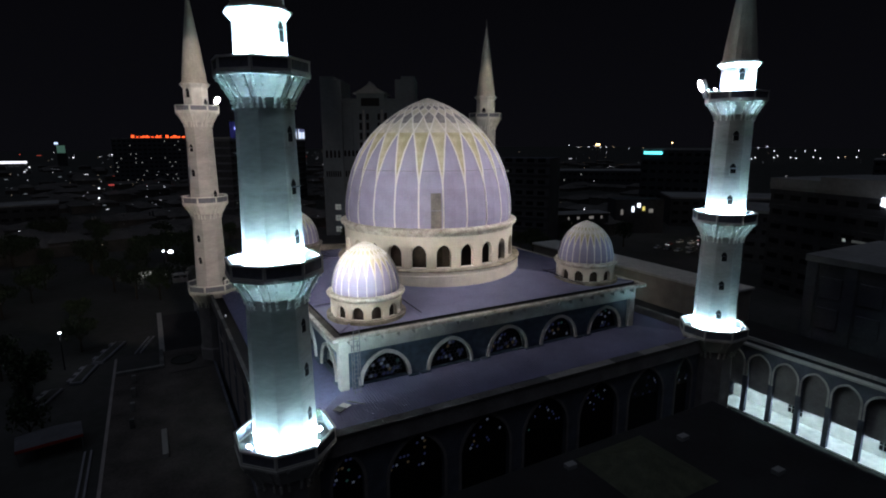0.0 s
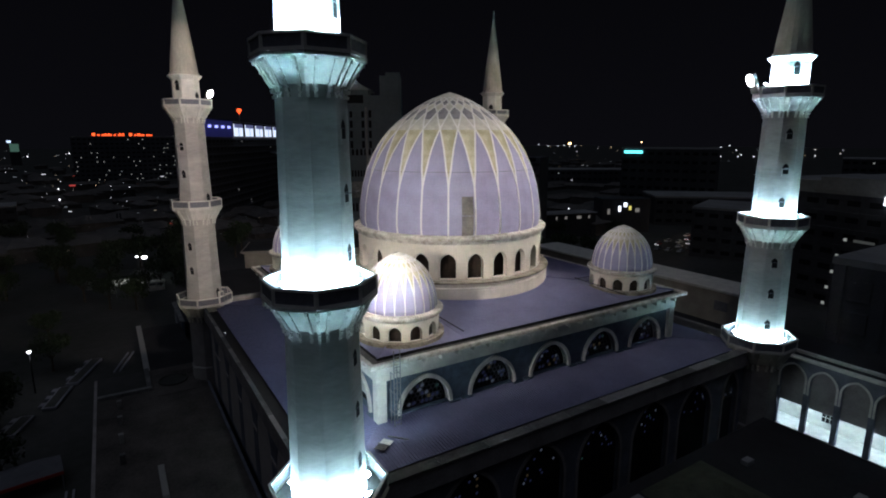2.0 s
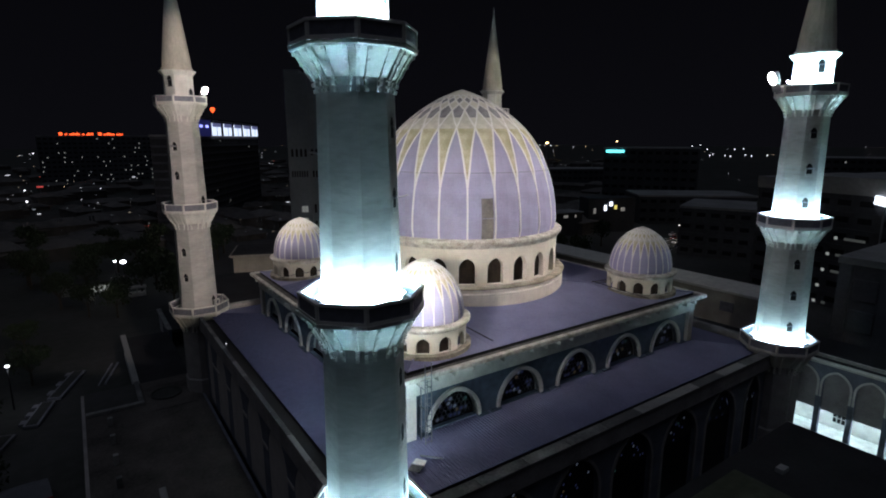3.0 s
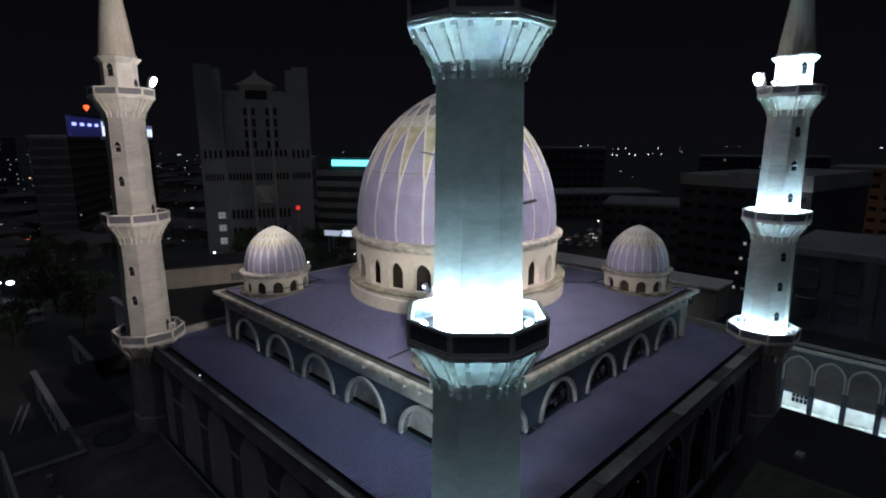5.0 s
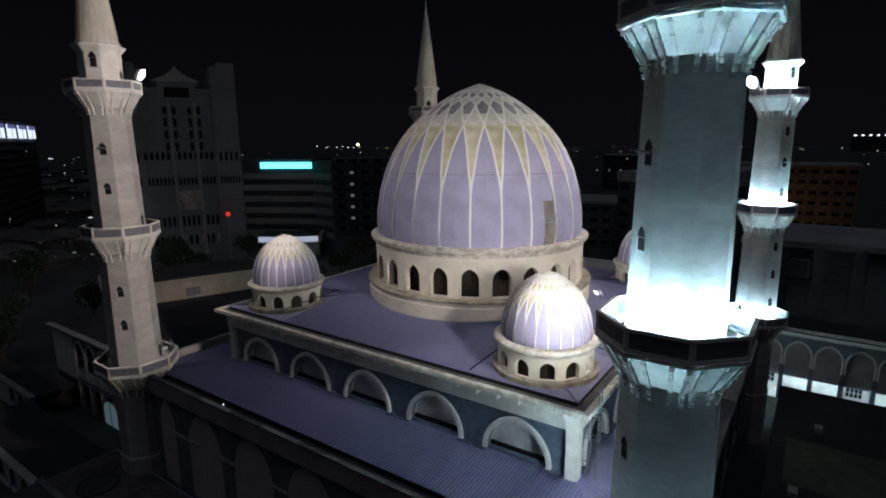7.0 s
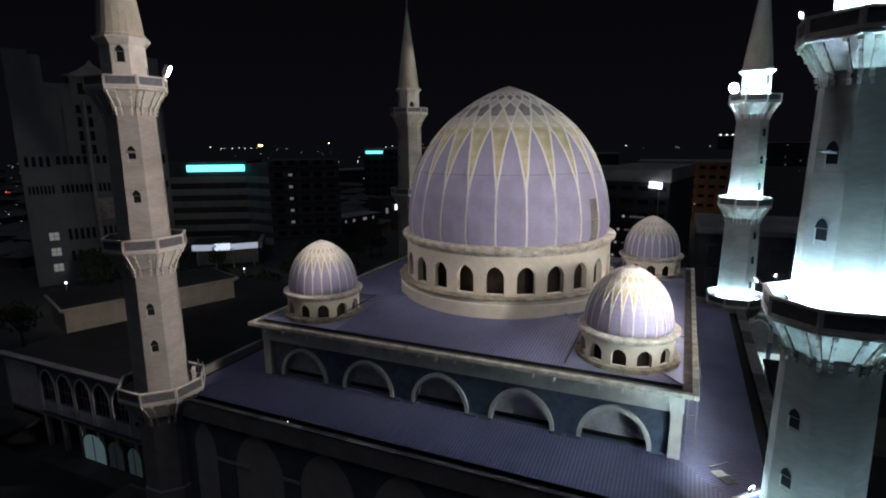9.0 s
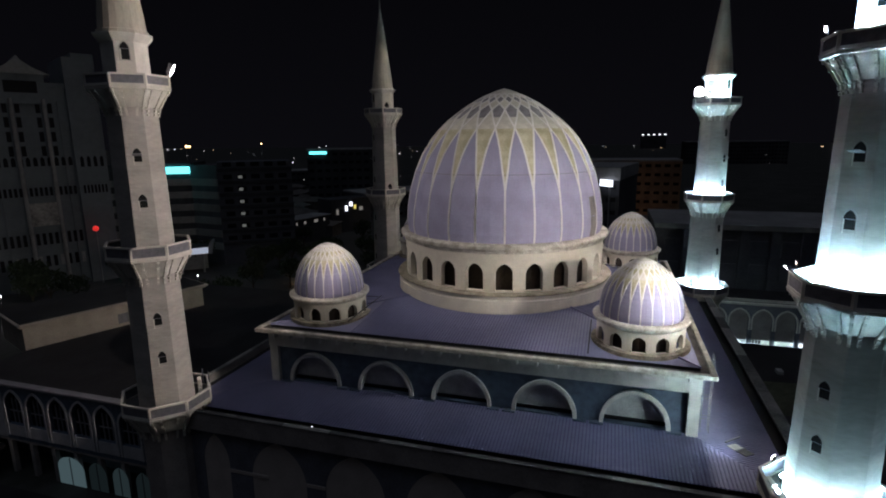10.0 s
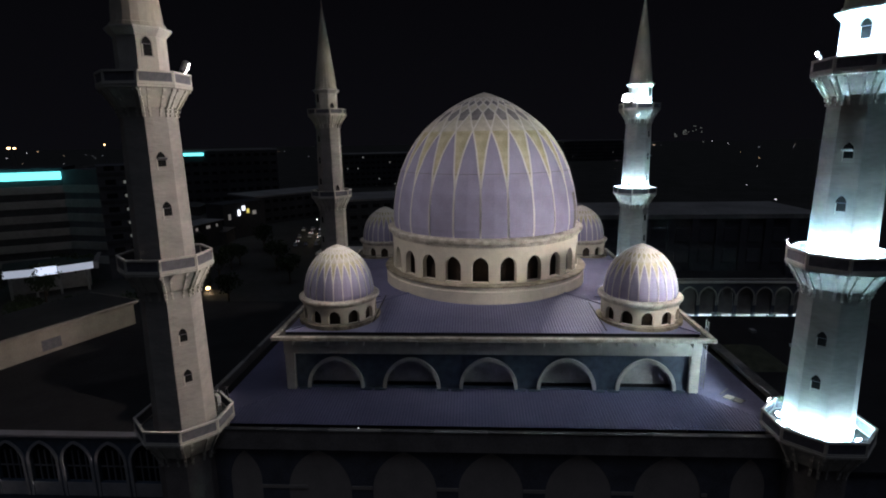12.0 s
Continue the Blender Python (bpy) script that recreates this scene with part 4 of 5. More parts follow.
# ---- low arcaded wings beside the forecourt ----
def low_wing(x, y0, length, ztop, width):
    """A low wing from its north end y0 southwards: plain end bay, then pointed arches, dark flat roof."""
    t = thing("arcaded_wing", "low wing with a pale pointed arcade and black flat roof", "annex", "low arcaded wings", m=pose(x, y0, 0, 0, 0, -90))
    arches = [(7.6 + 3.97 * i, 1.5, G + 1.0, ztop - 2.3, ztop - 0.75) for i in range(int((length - 7.6) / 3.97 + 0.4))]
    w = part("arcade_wall", arch_wall(bmesh.new(), 0, length, G, ztop - 0.35, arches, 0.5), BLUEWALL, t)
    part("plain_bay", boxm(0.15, 5.4, -0.07, 0.05, G + 0.1, ztop - 0.6, 0.02), WINGTRIM, w, "plain pale end bay")
    for cx, hw, zb, zs, zt in arches:
        part("arch_moulding", band(bmesh.new(), arch_line(cx, hw, zb, zs, zt), 0.3, -0.12, 0.06), WINGTRIM, w)
        part("arch_panel", plate(bmesh.new(), arch_line(cx, hw, zb, zs, zt), 0.4), PALEWALL, w)
        part("spandrel_panel", boxm(cx - 1.45, cx + 1.45, -0.05, 0.05, G + 0.1, G + 0.95), WINGTRIM, w)
    part("coping", boxm(-1.5, length, -0.35, 0.6, ztop - 0.35, ztop, 0.05), COPING, w)
    part("flat_roof", boxm(0.2, length, 0.62, width, ztop - 0.9, ztop - 0.3), FLATROOF, t)
    part("end_wall", boxm(0.02, 0.4, 0.5, width, G, ztop - 0.9), LOWWALL, t)
    return t


low_wing(-38.8, 64.6, 28.4, 0.1, 8.2)
low_wing(-30.2, 80.7, 16.0, 0.0, 6.4)

# ---- city buildings ----
def frame_at(x, y, ang):
    return Matrix.Translation((x, y, 0)) @ Matrix.Rotation(ang, 4, "Z")


def pane_grid(par, mats, u0, u1, nu, z0, z1, nz, w, h, y=-0.06):
    for j in range(nz):
        for i in range(nu):
            u = u0 + (u1 - u0) * (i + 0.5) / nu
            z = z0 + (z1 - z0) * (j + 0.5) / nz
            b = boxm(u - w / 2, u + w / 2, y, y + 0.08, z - h / 2, z + h / 2)
            part("window", b, mats[(i * 7 + j * 3) % len(mats)], par)


# tall pale tower block with wings and a gabled pavilion
tw = thing("tower_block", "tall pale government tower with side wings and a gabled pavilion roof", "tower block", m=frame_at(32, 165, math.atan2(-19.8, 35.7)))
TOWER = mat("tower_render", (0.165, 0.19, 0.21), 0.8, var=0.15, scale=0.08, fine=0.6)
wing_l = part("side_wing", boxm(0, 9, -1.5, 22, G, 66.3), TOWER, tw)
wing_r = part("side_wing", boxm(32.5, 41, -1.5, 22, G, 66.3), TOWER, tw)
part("wing_crest", boxm(0, 6, -1.5, 22, 66.3, 67.6), TOWER, tw)
part("wing_crest", boxm(35, 41, -1.5, 22, 66.3, 67.6), TOWER, tw)
core = part("core", boxm(9, 32.5, 0, 20, G, 57.0), TOWER, tw)
part("roof_beam", boxm(8.5, 33, -0.8, 20, 57.0, 58.4), TOWER, core)
part("pavilion", boxm(15.5, 27.5, -1.0, 14, 52.0, 60.6), TOWER, tw)
part("pavilion_window", boxm(17.5, 25.5, -1.1, -0.95, 55.2, 58.6), DARK, tw)
b = bmesh.new()
prof = [(13.8, 60.6), (15.4, 61.2), (18.2, 62.6), (20.6, 64.4), (21.3, 65.6), (21.7, 65.6), (22.4, 64.4), (24.8, 62.6), (27.6, 61.2), (29.2, 60.6)]
lo = [b.verts.new((u, -1.6, z)) for u, z in prof]
hi = [b.verts.new((u, 14.5, z)) for u, z in prof]
b.faces.new(lo[::-1])
b.faces.new(hi)
for i in range(len(prof)):
    j = (i + 1) % len(prof)
    b.faces.new((lo[i], lo[j], hi[j], hi[i]))
part("gable_roof", b, CONC, tw, "curved gable roof with a pointed ridge")
for u in (17.0, 20.0, 25.0, 28.0):
    pane_grid(core, [DARK], u - 0.6, u + 0.6, 1, 36, 53, 4, 1.2, 3.0)
for u in (18.5, 26.5):
    part("pilaster", lathe(bmesh.new(), [(0.55, G), (0.5, 53.5)], 12), CONC, core, "pale round pier", m=pose(u, -1.2, 0))
for u in (13.2, 30.2):
    part("pilaster", boxm(u - 0.35, u + 0.35, -0.9, 0, G, 53), TOWER, core)
for i in range(13):
    u = 9.8 + i * 1.78
    part("arch_window", plate(bmesh.new(), arch_line(u, 0.55, 33.6, 35.4, 36.4), -0.95), DARK, core)
for par, u0 in ((wing_l, 1.0), (wing_r, 33.4)):
    for i in range(4):
        part("arch_window", plate(bmesh.new(), arch_line(u0 + 0.8 + i * 1.8, 0.5, 33.0, 35.4, 36.4), -1.55), DARK, par)
    pane_grid(par, [DARK], u0, u0 + 7, 7, 24.4, 27.4, 1, 0.6, 2.6, -1.6)
pane_grid(core, [DARK], 9.4, 32, 18, 24.4, 27.4, 1, 0.75, 2.6, -0.95)
pane_grid(core, [DARK], 9.4, 32, 14, 8.5, 14.0, 1, 0.9, 3.6, -0.95)
pane_grid(core, [DARK, DARK, CONC], 9.4, 32, 12, 2.0, 6.5, 1, 1.0, 3.4, -0.95)
part("mural", boxm(18.5, 27, -1.0, -0.9, 15.4, 22.4), mat("faded_mural", (0.34, 0.33, 0.31), 0.8, var=0.5, scale=0.35, fine=1.4, tint=(0.10, 0.10, 0.10)), tw, "faded mural panel")
for z in (-0.2, 4.9, 9.9):
    for i in range(2):
        for j in range(2):
            part("lit_pane", boxm(4.6 + i * 1.35, 5.8 + i * 1.35, -1.66, -1.52, z + j * 1.3, z + 1.15 + j * 1.3), glow("tower_lit_pane", (0.85, 0.92, 0.85), 0.09), wing_l)

# block with the teal light band
ang = math.atan2(-18.9, 10.6)
tb = thing("teal_lit_block", "banded office block with a glowing teal light strip", "office building", m=frame_at(84, 154.7, ang))
part("body", boxm(-8, 22, 0.4, 26, G, 32.6), CITYDARK, tb)
part("light_strip", boxm(0, 21.5, -0.5, 0.1, 28.9, 31.4), TEAL, tb, "glowing teal light strip")
for j in range(6):
    part("floor_band", boxm(-8, 21.8, -0.2, 0.4, 1.0 + 4.7 * j, 3.4 + 4.7 * j), CONC, tb)
wing_t = thing("teal_lit_wing", "angled office wing washed by teal light, some windows lit", "office building", m=frame_at(94.6, 135.8, math.atan2(-0.98, -0.18)))
part("body", boxm(0.1, 14, 0.0, 20, G, 32.0), OFFICE, wing_t)
for j in range(6):
    part("wing_band", boxm(0, 14.2, -0.3, 0, 1.0 + 4.7 * j, 3.6 + 4.7 * j), CONC, wing_t)
end_t = thing("office_end_block", "dark office block with a few lit windows", "office building", m=frame_at(92.1, 122.0, math.atan2(-0.8, 0.6)))
part("body", boxm(0.2, 26, 0.5, 20, G, 33.0), OFFICE, end_t)
for j in range(7):
    part("floor_band", boxm(0, 26.2, 0.2, 0.5, 2.6 + 4.5 * j, 3.8 + 4.5 * j), CITYDARK, end_t)
    for i in range(5):
        part("window", boxm(2 + i * 4.8, 5 + i * 4.8, 0.4, 0.52, 4.4 + 4.5 * j, 6.0 + 4.5 * j), DARK, end_t)
        if i == 1 and 0 < j < 6:
            part("lit_pane", boxm(2.3 + i * 4.8, 3.7 + i * 4.8, 0.34, 0.396, 4.6 + 4.5 * j, 5.6 + 4.5 * j), glow("end_lit_pane", (0.9, 0.95, 0.85), 0.07), end_t)


def banded_block(name, label, x, y, ang, w, d, z, floors, lit, sign=None, body=None, bands=None):
    """A plain block with floor bands and rows of windows, some of them lit."""
    lit *= 0.5
    t = thing(name, label, "building", m=frame_at(x, y, ang))
    part("body", boxm(0, w, 0, d, G, z), body or CITYDARK, t)
    part("parapet", boxm(-0.3, w + 0.3, -0.3, d + 0.3, z, z + 0.9, 0.05), CONC, t)
    fh = (z - G) / floors
    n = max(3, int(w / 5))
    r = random.Random(int(x * 7 + y))
    for j in range(floors):
        z0 = G + fh * j
        part("floor_band", boxm(-0.1, w + 0.1, -0.25, 0, z0 + fh * 0.72, z0 + fh * 0.98), bands or body or CITYDARK, t)
        for i in range(n):
            part("window", boxm(w * (i + 0.2) / n, w * (i + 0.8) / n, -0.07, 0.02, z0 + fh * 0.35, z0 + fh * 0.68), DARK, t)
            if r.random() < lit:
                k = r.uniform(0.25, 0.7)
                part("lit_pane", boxm(w * (i + k) / n, w * (i + k) / n + 1.1, -0.12, -0.075, z0 + fh * 0.4, z0 + fh * 0.6), WINLIT, t)
        part("side_band", boxm(-0.25, 0, 0, d, z0 + fh * 0.72, z0 + fh * 0.98), bands or body or CITYDARK, t)
    if sign:
        m, u0, u1, z0, z1 = sign
        part("sign_strip", boxm(u0, u1, -0.9, -0.3, z0, z1), m, t, "glowing sign strip")
    return t


banded_block("far_block", "distant dark block with a small teal sign", 253, 182, -1.05, 58, 30, 34, 7, 0.04, (TEAL, 1.5, 13, 31.4, 33.2))
ca = math.atan2(-14.7, -2.7)
cb = banded_block("clinic_block", "wide dark building with a pale parapet and a few lit windows", 125, 19.9, ca, 37, 40, 26.0, 7, 0.0)
part("pale_parapet", boxm(-0.4, 15, -0.5, 40, 26.9, 29.3, 0.05), CONC, cb)
part("pale_parapet", boxm(15.01, 37.4, -0.7, 40, 26.9, 30.4, 0.05), CONC, cb)
for j, (k, wd) in enumerate(((0.0, 5.0), (-1.5, 3.0), (-2.2, 3.6), (-3.0, 0.0), (-3.4, 1.0))):
    z = 14.4 - 4.5 * j
    part("lit_pane", boxm(22.6 + k, 23.4 + k, -0.14, -0.08, z - 0.4, z + 0.4), WINLIT, cb)
    if wd:
        part("lit_pane", boxm(25.0 + k, 25.0 + k + wd, -0.14, -0.08, z - 0.3, z + 0.35), glow("dim_lit_window", (0.9, 0.95, 0.85), 0.022), cb)
ws = thing("projecting_sign", "white lit sign box standing out from a building front", "sign", m=frame_at(118, -11.5, math.atan2(-0.6, -0.8)))
part("sign_box", boxm(-4.4, 4.4, -0.3, 0.3, 24.2, 26.3, 0.05), WHITES, ws, "glowing white sign box")
for u in (-2.5, 2.5):
    part("post", boxm(u - 0.2, u + 0.2, 0.3, 0.6, G, 25.0), STEEL, ws)
banded_block("amber_lit_block", "distant low block washed by amber street light", 262, 4, -1.55, 56, 30, 26.4, 6, 0.0, None, mat("brown_brick", (0.26, 0.17, 0.12), 0.85, var=0.25, scale=0.2, fine=2))
banded_block("ribbon_office", "wide office block with horizontal bands and lit blue crown", 0, 220, math.atan2(112, 67), 130, 14, 41.4, 12, 0.03, None, None, OFFICE)
banded_block("hotel_block", "distant hotel block with small lit windows", -70, 640, -0.02, 105, 40, 43.5, 10, 0.42, None, OFFICE)
banded_block("low_block", "low dark hall behind the car park", 205, 118, -0.7, 60, 30, 10, 3, 0.0)
banded_block("rear_block", "low dark building far behind the mosque", 150, 60, -1.2, 60, 30, 14, 4, 0.08)
banded_block("left_block", "low dark building past the car park", -150, 260, 0.1, 70, 20, 8, 3, 0.12)
banded_block("left_tower", "dark slab building in the night town", -230, 420, 0.2, 60, 30, 22, 6, 0.08)
banded_block("left_shop", "low dark shop building", -260, 300, 0.3, 80, 20, 6, 2, 0.15)
banded_block("far_terrace", "distant terrace of low buildings", 300, 330, -0.6, 140, 30, 12, 3, 0.2)
banded_block("far_slab", "distant dark slab block", 420, 120, -1.2, 90, 30, 26, 6, 0.08)
banded_block("far_flats", "distant dark flats on the horizon", 900, -130, -1.5, 150, 40, 31, 6, 0.08)

# lit crown of the ribbon office: blue box with white panels and small lamps
cr = thing("blue_light_crown", "blue and white lit screen on a rooftop", "light screen", m=frame_at(0, 220, math.atan2(112, 67)))
part("screen", boxm(2, 37, -1.2, 0.2, 41.8, 50.0), glow("blue_screen", (0.10, 0.11, 0.55), 0.05), cr, "dim blue lit screen")
for i in range(5):
    part("white_panel", boxm(39 + i * 18.4, 52 + i * 18.4, -1.4, -0.9, 42.2, 48.8), glow("screen_white", (0.75, 0.85, 1.0), 0.75), cr, "bright white lit panel")
part("top_rail", boxm(2, 130, -1.5, 0.4, 50.0, 50.8), CITYDARK, cr)
for i in range(5):
    part("valance", boxm(39 + i * 18.4, 52 + i * 18.4, -1.5, -1.41, 46.8, 48.8), glow("valance_glow", (0.45, 0.5, 1.0), 0.12), cr, "patterned blue valance")
    part("mullion", boxm(45.2 + i * 18.4, 45.8 + i * 18.4, -1.5, -1.41, 42.2, 46.8), CITYDARK, cr)
for i in range(4):
    part("lamp", boxm(4 + i * 8.5, 7 + i * 8.5, -1.7, -1.2, 46.2, 47.4), BLUES, cr)

# red roof signs: plain uneven bars
r = random.Random(9)
for x, y, ln in ((-50, 641, 27), (-15, 641, 19)):
    t = thing("red_roof_sign", "glowing red rooftop sign far away", "sign", m=frame_at(x, y, -0.03))
    part("emblem", boxm(0, 3.0, -0.5, 0, 44.9, 47.8), REDS, t)
    part("rail", boxm(0, ln + 4.5, -0.2, 0.1, 43.4, 44.9), STEEL, t)
    u = 5.0
    while u < ln + 3:
        wd = r.uniform(0.7, 1.6)
        part("bar", boxm(u, u + wd, -0.5, 0, 44.9, 44.9 + (2.7 if r.random() < 0.2 else r.uniform(1.5, 1.9))), REDS, t)
        u += wd + (1.8 if r.random() < 0.15 else 0.35)
hs = thing("red_mast_light", "red glowing emblem on a distant mast", "mast light", m=pose(172, 968, 0))
part("mast", lathe(bmesh.new(), [(1.2, G), (0.5, 86)], 8), STEEL, hs)
part("emblem", lathe(bmesh.new(), [(0.3, 86), (3.9, 91.2), (4.2, 93.6), (2.3, 95.4)], 5), REDS, hs)

# entrance canopy with a lit three-sided fascia
cp = thing("entrance_canopy", "angled entrance canopy with a white lit fascia and flared end fins", "canopy", m=frame_at(72.2, 127.5, math.atan2(-4.2, 3.3)))
FASCIA = glow("fascia_glow", (0.75, 0.85, 1.0), 0.65)
edge = [(-10.5, 1.6), (-2.7, 0.0), (2.7, 0.0), (11.9, 1.4)]
for i, ((u0, y0), (u1, y1)) in enumerate(zip(edge, edge[1:])):
    d = 0.3 if i == 1 else 0.0
    b = bmesh.new()
    lo = [b.verts.new(q) for q in ((u0 + 0.08, y0 - d, 2.3), (u1 - 0.08, y1 - d, 2.3), (u1 - 0.08, y1 + 0.4, 2.3), (u0 + 0.08, y0 + 0.4, 2.3))]
    hi = [b.verts.new((k.co.x, k.co.y, 4.4 + d)) for k in lo]
    b.faces.new(lo[::-1])
    b.faces.new(hi)
    for k in range(4):
        b.faces.new((lo[k], lo[(k + 1) % 4], hi[(k + 1) % 4], hi[k]))
    part("fascia", b, FASCIA if i == 1 else glow("fascia_dim", (0.75, 0.85, 1.0), 0.28), cp, "white lit fascia panel")
b = bmesh.new()
lo = [b.verts.new((u, y + 0.42, 4.0)) for u, y in edge] + [b.verts.new((12.5, 16, 4.0)), b.verts.new((-11, 16, 4.0))]
hi = [b.verts.new(k.co + Vector((0, 0, 0.35))) for k in lo]
b.faces.new(lo[::-1])
b.faces.new(hi)
for k in range(6):
    b.faces.new((lo[k], lo[(k + 1) % 6], hi[(k + 1) % 6], hi[k]))
part("canopy_roof", b, FLATROOF, cp)
for s, u in ((-1, -10.6), (1, 12.0)):
    b = bmesh.new()
    pts = [(u, 2.0), (u, 4.4), (u + s * 0.5, 5.8), (u + s * 1.4, 7.0), (u + s * 2.4, 7.0), (u + s * 1.5, 5.0), (u + s * 1.2, 2.0)]
    f0 = [b.verts.new((p, 1.7, q)) for p, q in pts]
    f1 = [b.verts.new((p, 2.3, q)) for p, q in pts]
    b.faces.new(f0)
    b.faces.new(f1[::-1])
    for k in range(7):
        b.faces.new((f0[k], f1[k], f1[(k + 1) % 7], f0[(k + 1) % 7]))
    part("flared_fin", b, PALEWALL, cp, "flared pale end fin")
for u in (-9, -3, 3, 10):
    part("column", lathe(bmesh.new(), [(0.35, G), (0.35, 4.0)], 10), CONC, cp, m=pose(u, 2.6, 0))
part("shopfront", boxm(-10, 11, 9.0, 9.3, G, 4.0), CONC, cp)

# red signal light on a mast in front of the tower
rs = thing("red_lit_sign", "small red lit sign on a pole", "sign", m=pose(60, 144, 0))
part("pole", lathe(bmesh.new(), [(0.2, G), (0.14, 12.6)], 8), STEEL, rs)
part("lamp", lathe(bmesh.new(), [(0.3, 12.6), (0.8, 12.9), (0.9, 13.5), (0.6, 14.1), (0.2, 14.3)], 10), glow("red_lamp", (1.0, 0.05, 0.04), 0.4), rs)

# boundary wall with paired curved fins
mw = thing("monument_wall", "long low wall with three pairs of curved fins", "monument wall", m=frame_at(-71.9, 233.6, math.atan2(14, 39)))
part("wall", boxm(-6, 44, -0.5, 0.5, G, -3.2, 0.1), LOWARCH, mw)
for i in range(3):
    for s in (-1, 1):
        b = bmesh.new()
        pts = [(s * (0.7 + 4.0 * (1 - t) ** 3), -3.2 + 7.6 * t) for t in [q / 8 for q in range(9)]]
        for p, q in zip(pts, pts[1:]):
            bar(b, (p[0], 0, p[1]), (q[0], 0, q[1]), 0.6, up=(0, 1, 0))
        part("fin", b, CITYDARK if i == 2 else LOWARCH, mw, m=pose(9.5 + 13.2 * i, 0, 0))
ks = thing("kiosk", "small low kiosk with a lit shopfront", "kiosk", m=pose(-50, 126, 0, 0, 0, -8))
part("body", boxm(0, 16, 0, 6, G, -1.4), CONC, ks)
part("roof", boxm(-0.6, 16.6, -1, 6.5, -1.4, -1.0), FLATROOF, ks)
for i in range(3):
    part("lit_front", boxm(6 + i * 3.2, 8.8 + i * 3.2, -0.08, 0.02, -4.0, -2.2), WINLIT, ks)
bb = thing("notice_board", "small white notice board on two posts", "notice board", m=pose(-43, 112, 0))
part("board", boxm(-0.8, 0.8, -0.05, 0.05, -3.2, -1.0), TRIM, bb)
for s in (-0.7, 0.7):
    part("post", boxm(s - 0.06, s + 0.06, 0.05, 0.15, G, -1.2), STEEL, bb)
ct = thing("gate_booth", "white painted gate booth with window openings", "booth", m=pose(-31.8, 116.1, 0))
part("base", boxm(-2.2, 2.2, -1.2, 1.2, G, -3.6), TRIM, ct)
part("roof", boxm(-2.5, 2.5, -1.5, 1.5, -2.2, -1.9), TRIM, ct)
for x in (-2.1, 0, 2.1):
    part("post", boxm(x - 0.12, x + 0.12, -1.2, -0.95, -3.6, -2.2), TRIM, ct)

# ---- street behind the mosque: shop row, lit shops and the car park ----
DIMWIN = glow("dim_shop_window", (0.95, 0.9, 0.8), 0.10)
sr = thing("shop_row", "low row of shops with a few lit windows", "shops", m=frame_at(131.3, 117.0, math.atan2(-4.6, 20.4)))
part("body", boxm(-4, 23, 0, 10, G, 6.2), CITYDARK, sr)
part("roof", boxm(-4.4, 23.4, -0.8, 10.4, 6.2, 6.6, 0.05), CONC, sr)
for u, w in ((1.5, 0.7), (6.2, 1.3), (12.6, 2.4), (18.8, 0.9)):
    part("window", boxm(u, u + w, -0.08, 0.02, 3.9, 5.2), DIMWIN, sr)
ls = thing("lit_shop_block", "corner shops with tall lit signs", "shops", m=frame_at(161, 114.5, math.atan2(-6, 12)))
part("body", boxm(0, 24, 0.2, 12, G, 12), CITYDARK, ls)
for u, z0, z1, w, m in ((2.6, 4.6, 7.2, 1.1, DIMWIN), (8.0, 6.0, 8.6, 1.1, WHITES), (10.6, 8.2, 10.2, 1.5, WHITES), (13.2, 6.6, 8.6, 1.2, glow("yellow_sign", (1.0, 0.85, 0.2), 0.5)), (16.5, 5.6, 7.4, 2.0, DIMWIN)):
    part("sign", boxm(u, u + w, -0.2, 0.18, z0, z1), m, ls, "upright lit shop sign")


def parked_car(x, y, turn, paint, lit):
    t = thing("parked_car", "small saloon car parked in the dark car park", "car", "parked cars", m=pose(x, y, G, 0, 0, turn))
    b = boxm(-2.1, 2.1, -0.85, 0.85, 0.3, 0.85, 0.12)
    body = part("body", b, paint, t)
    b = bmesh.new()
    lo = [b.verts.new(q) for q in ((-1.5, -0.78, 0.85), (1.1, -0.78, 0.85), (1.1, 0.78, 0.85), (-1.5, 0.78, 0.85))]
    hi = [b.verts.new(q) for q in ((-1.0, -0.62, 1.42), (0.5, -0.62, 1.42), (0.5, 0.62, 1.42), (-1.0, 0.62, 1.42))]
    b.faces.new(hi)
    for k in range(4):
        b.faces.new((lo[k], lo[(k + 1) % 4], hi[(k + 1) % 4], hi[k]))
    part("cabin", b, CARGLASS, t, "dark glazed cabin")
    part("roof", boxm(-1.0, 0.5, -0.62, 0.62, 1.42, 1.47), paint, t)
    for u in (-1.3, 1.3):
        for v in (-0.8, 0.8):
            part("wheel", WHEEL, None, t, m=pose(u, v, 0.32, 90, 0, 0))
    for v in (-0.6, 0.6):
        part("headlight", boxm(2.08, 2.13, v - 0.2, v + 0.2, 0.55, 0.72), lit, body, "pale headlight")
        part("tail_light", boxm(-2.13, -2.08, v - 0.2, v + 0.2, 0.55, 0.72), TAIL, body, "red tail light")


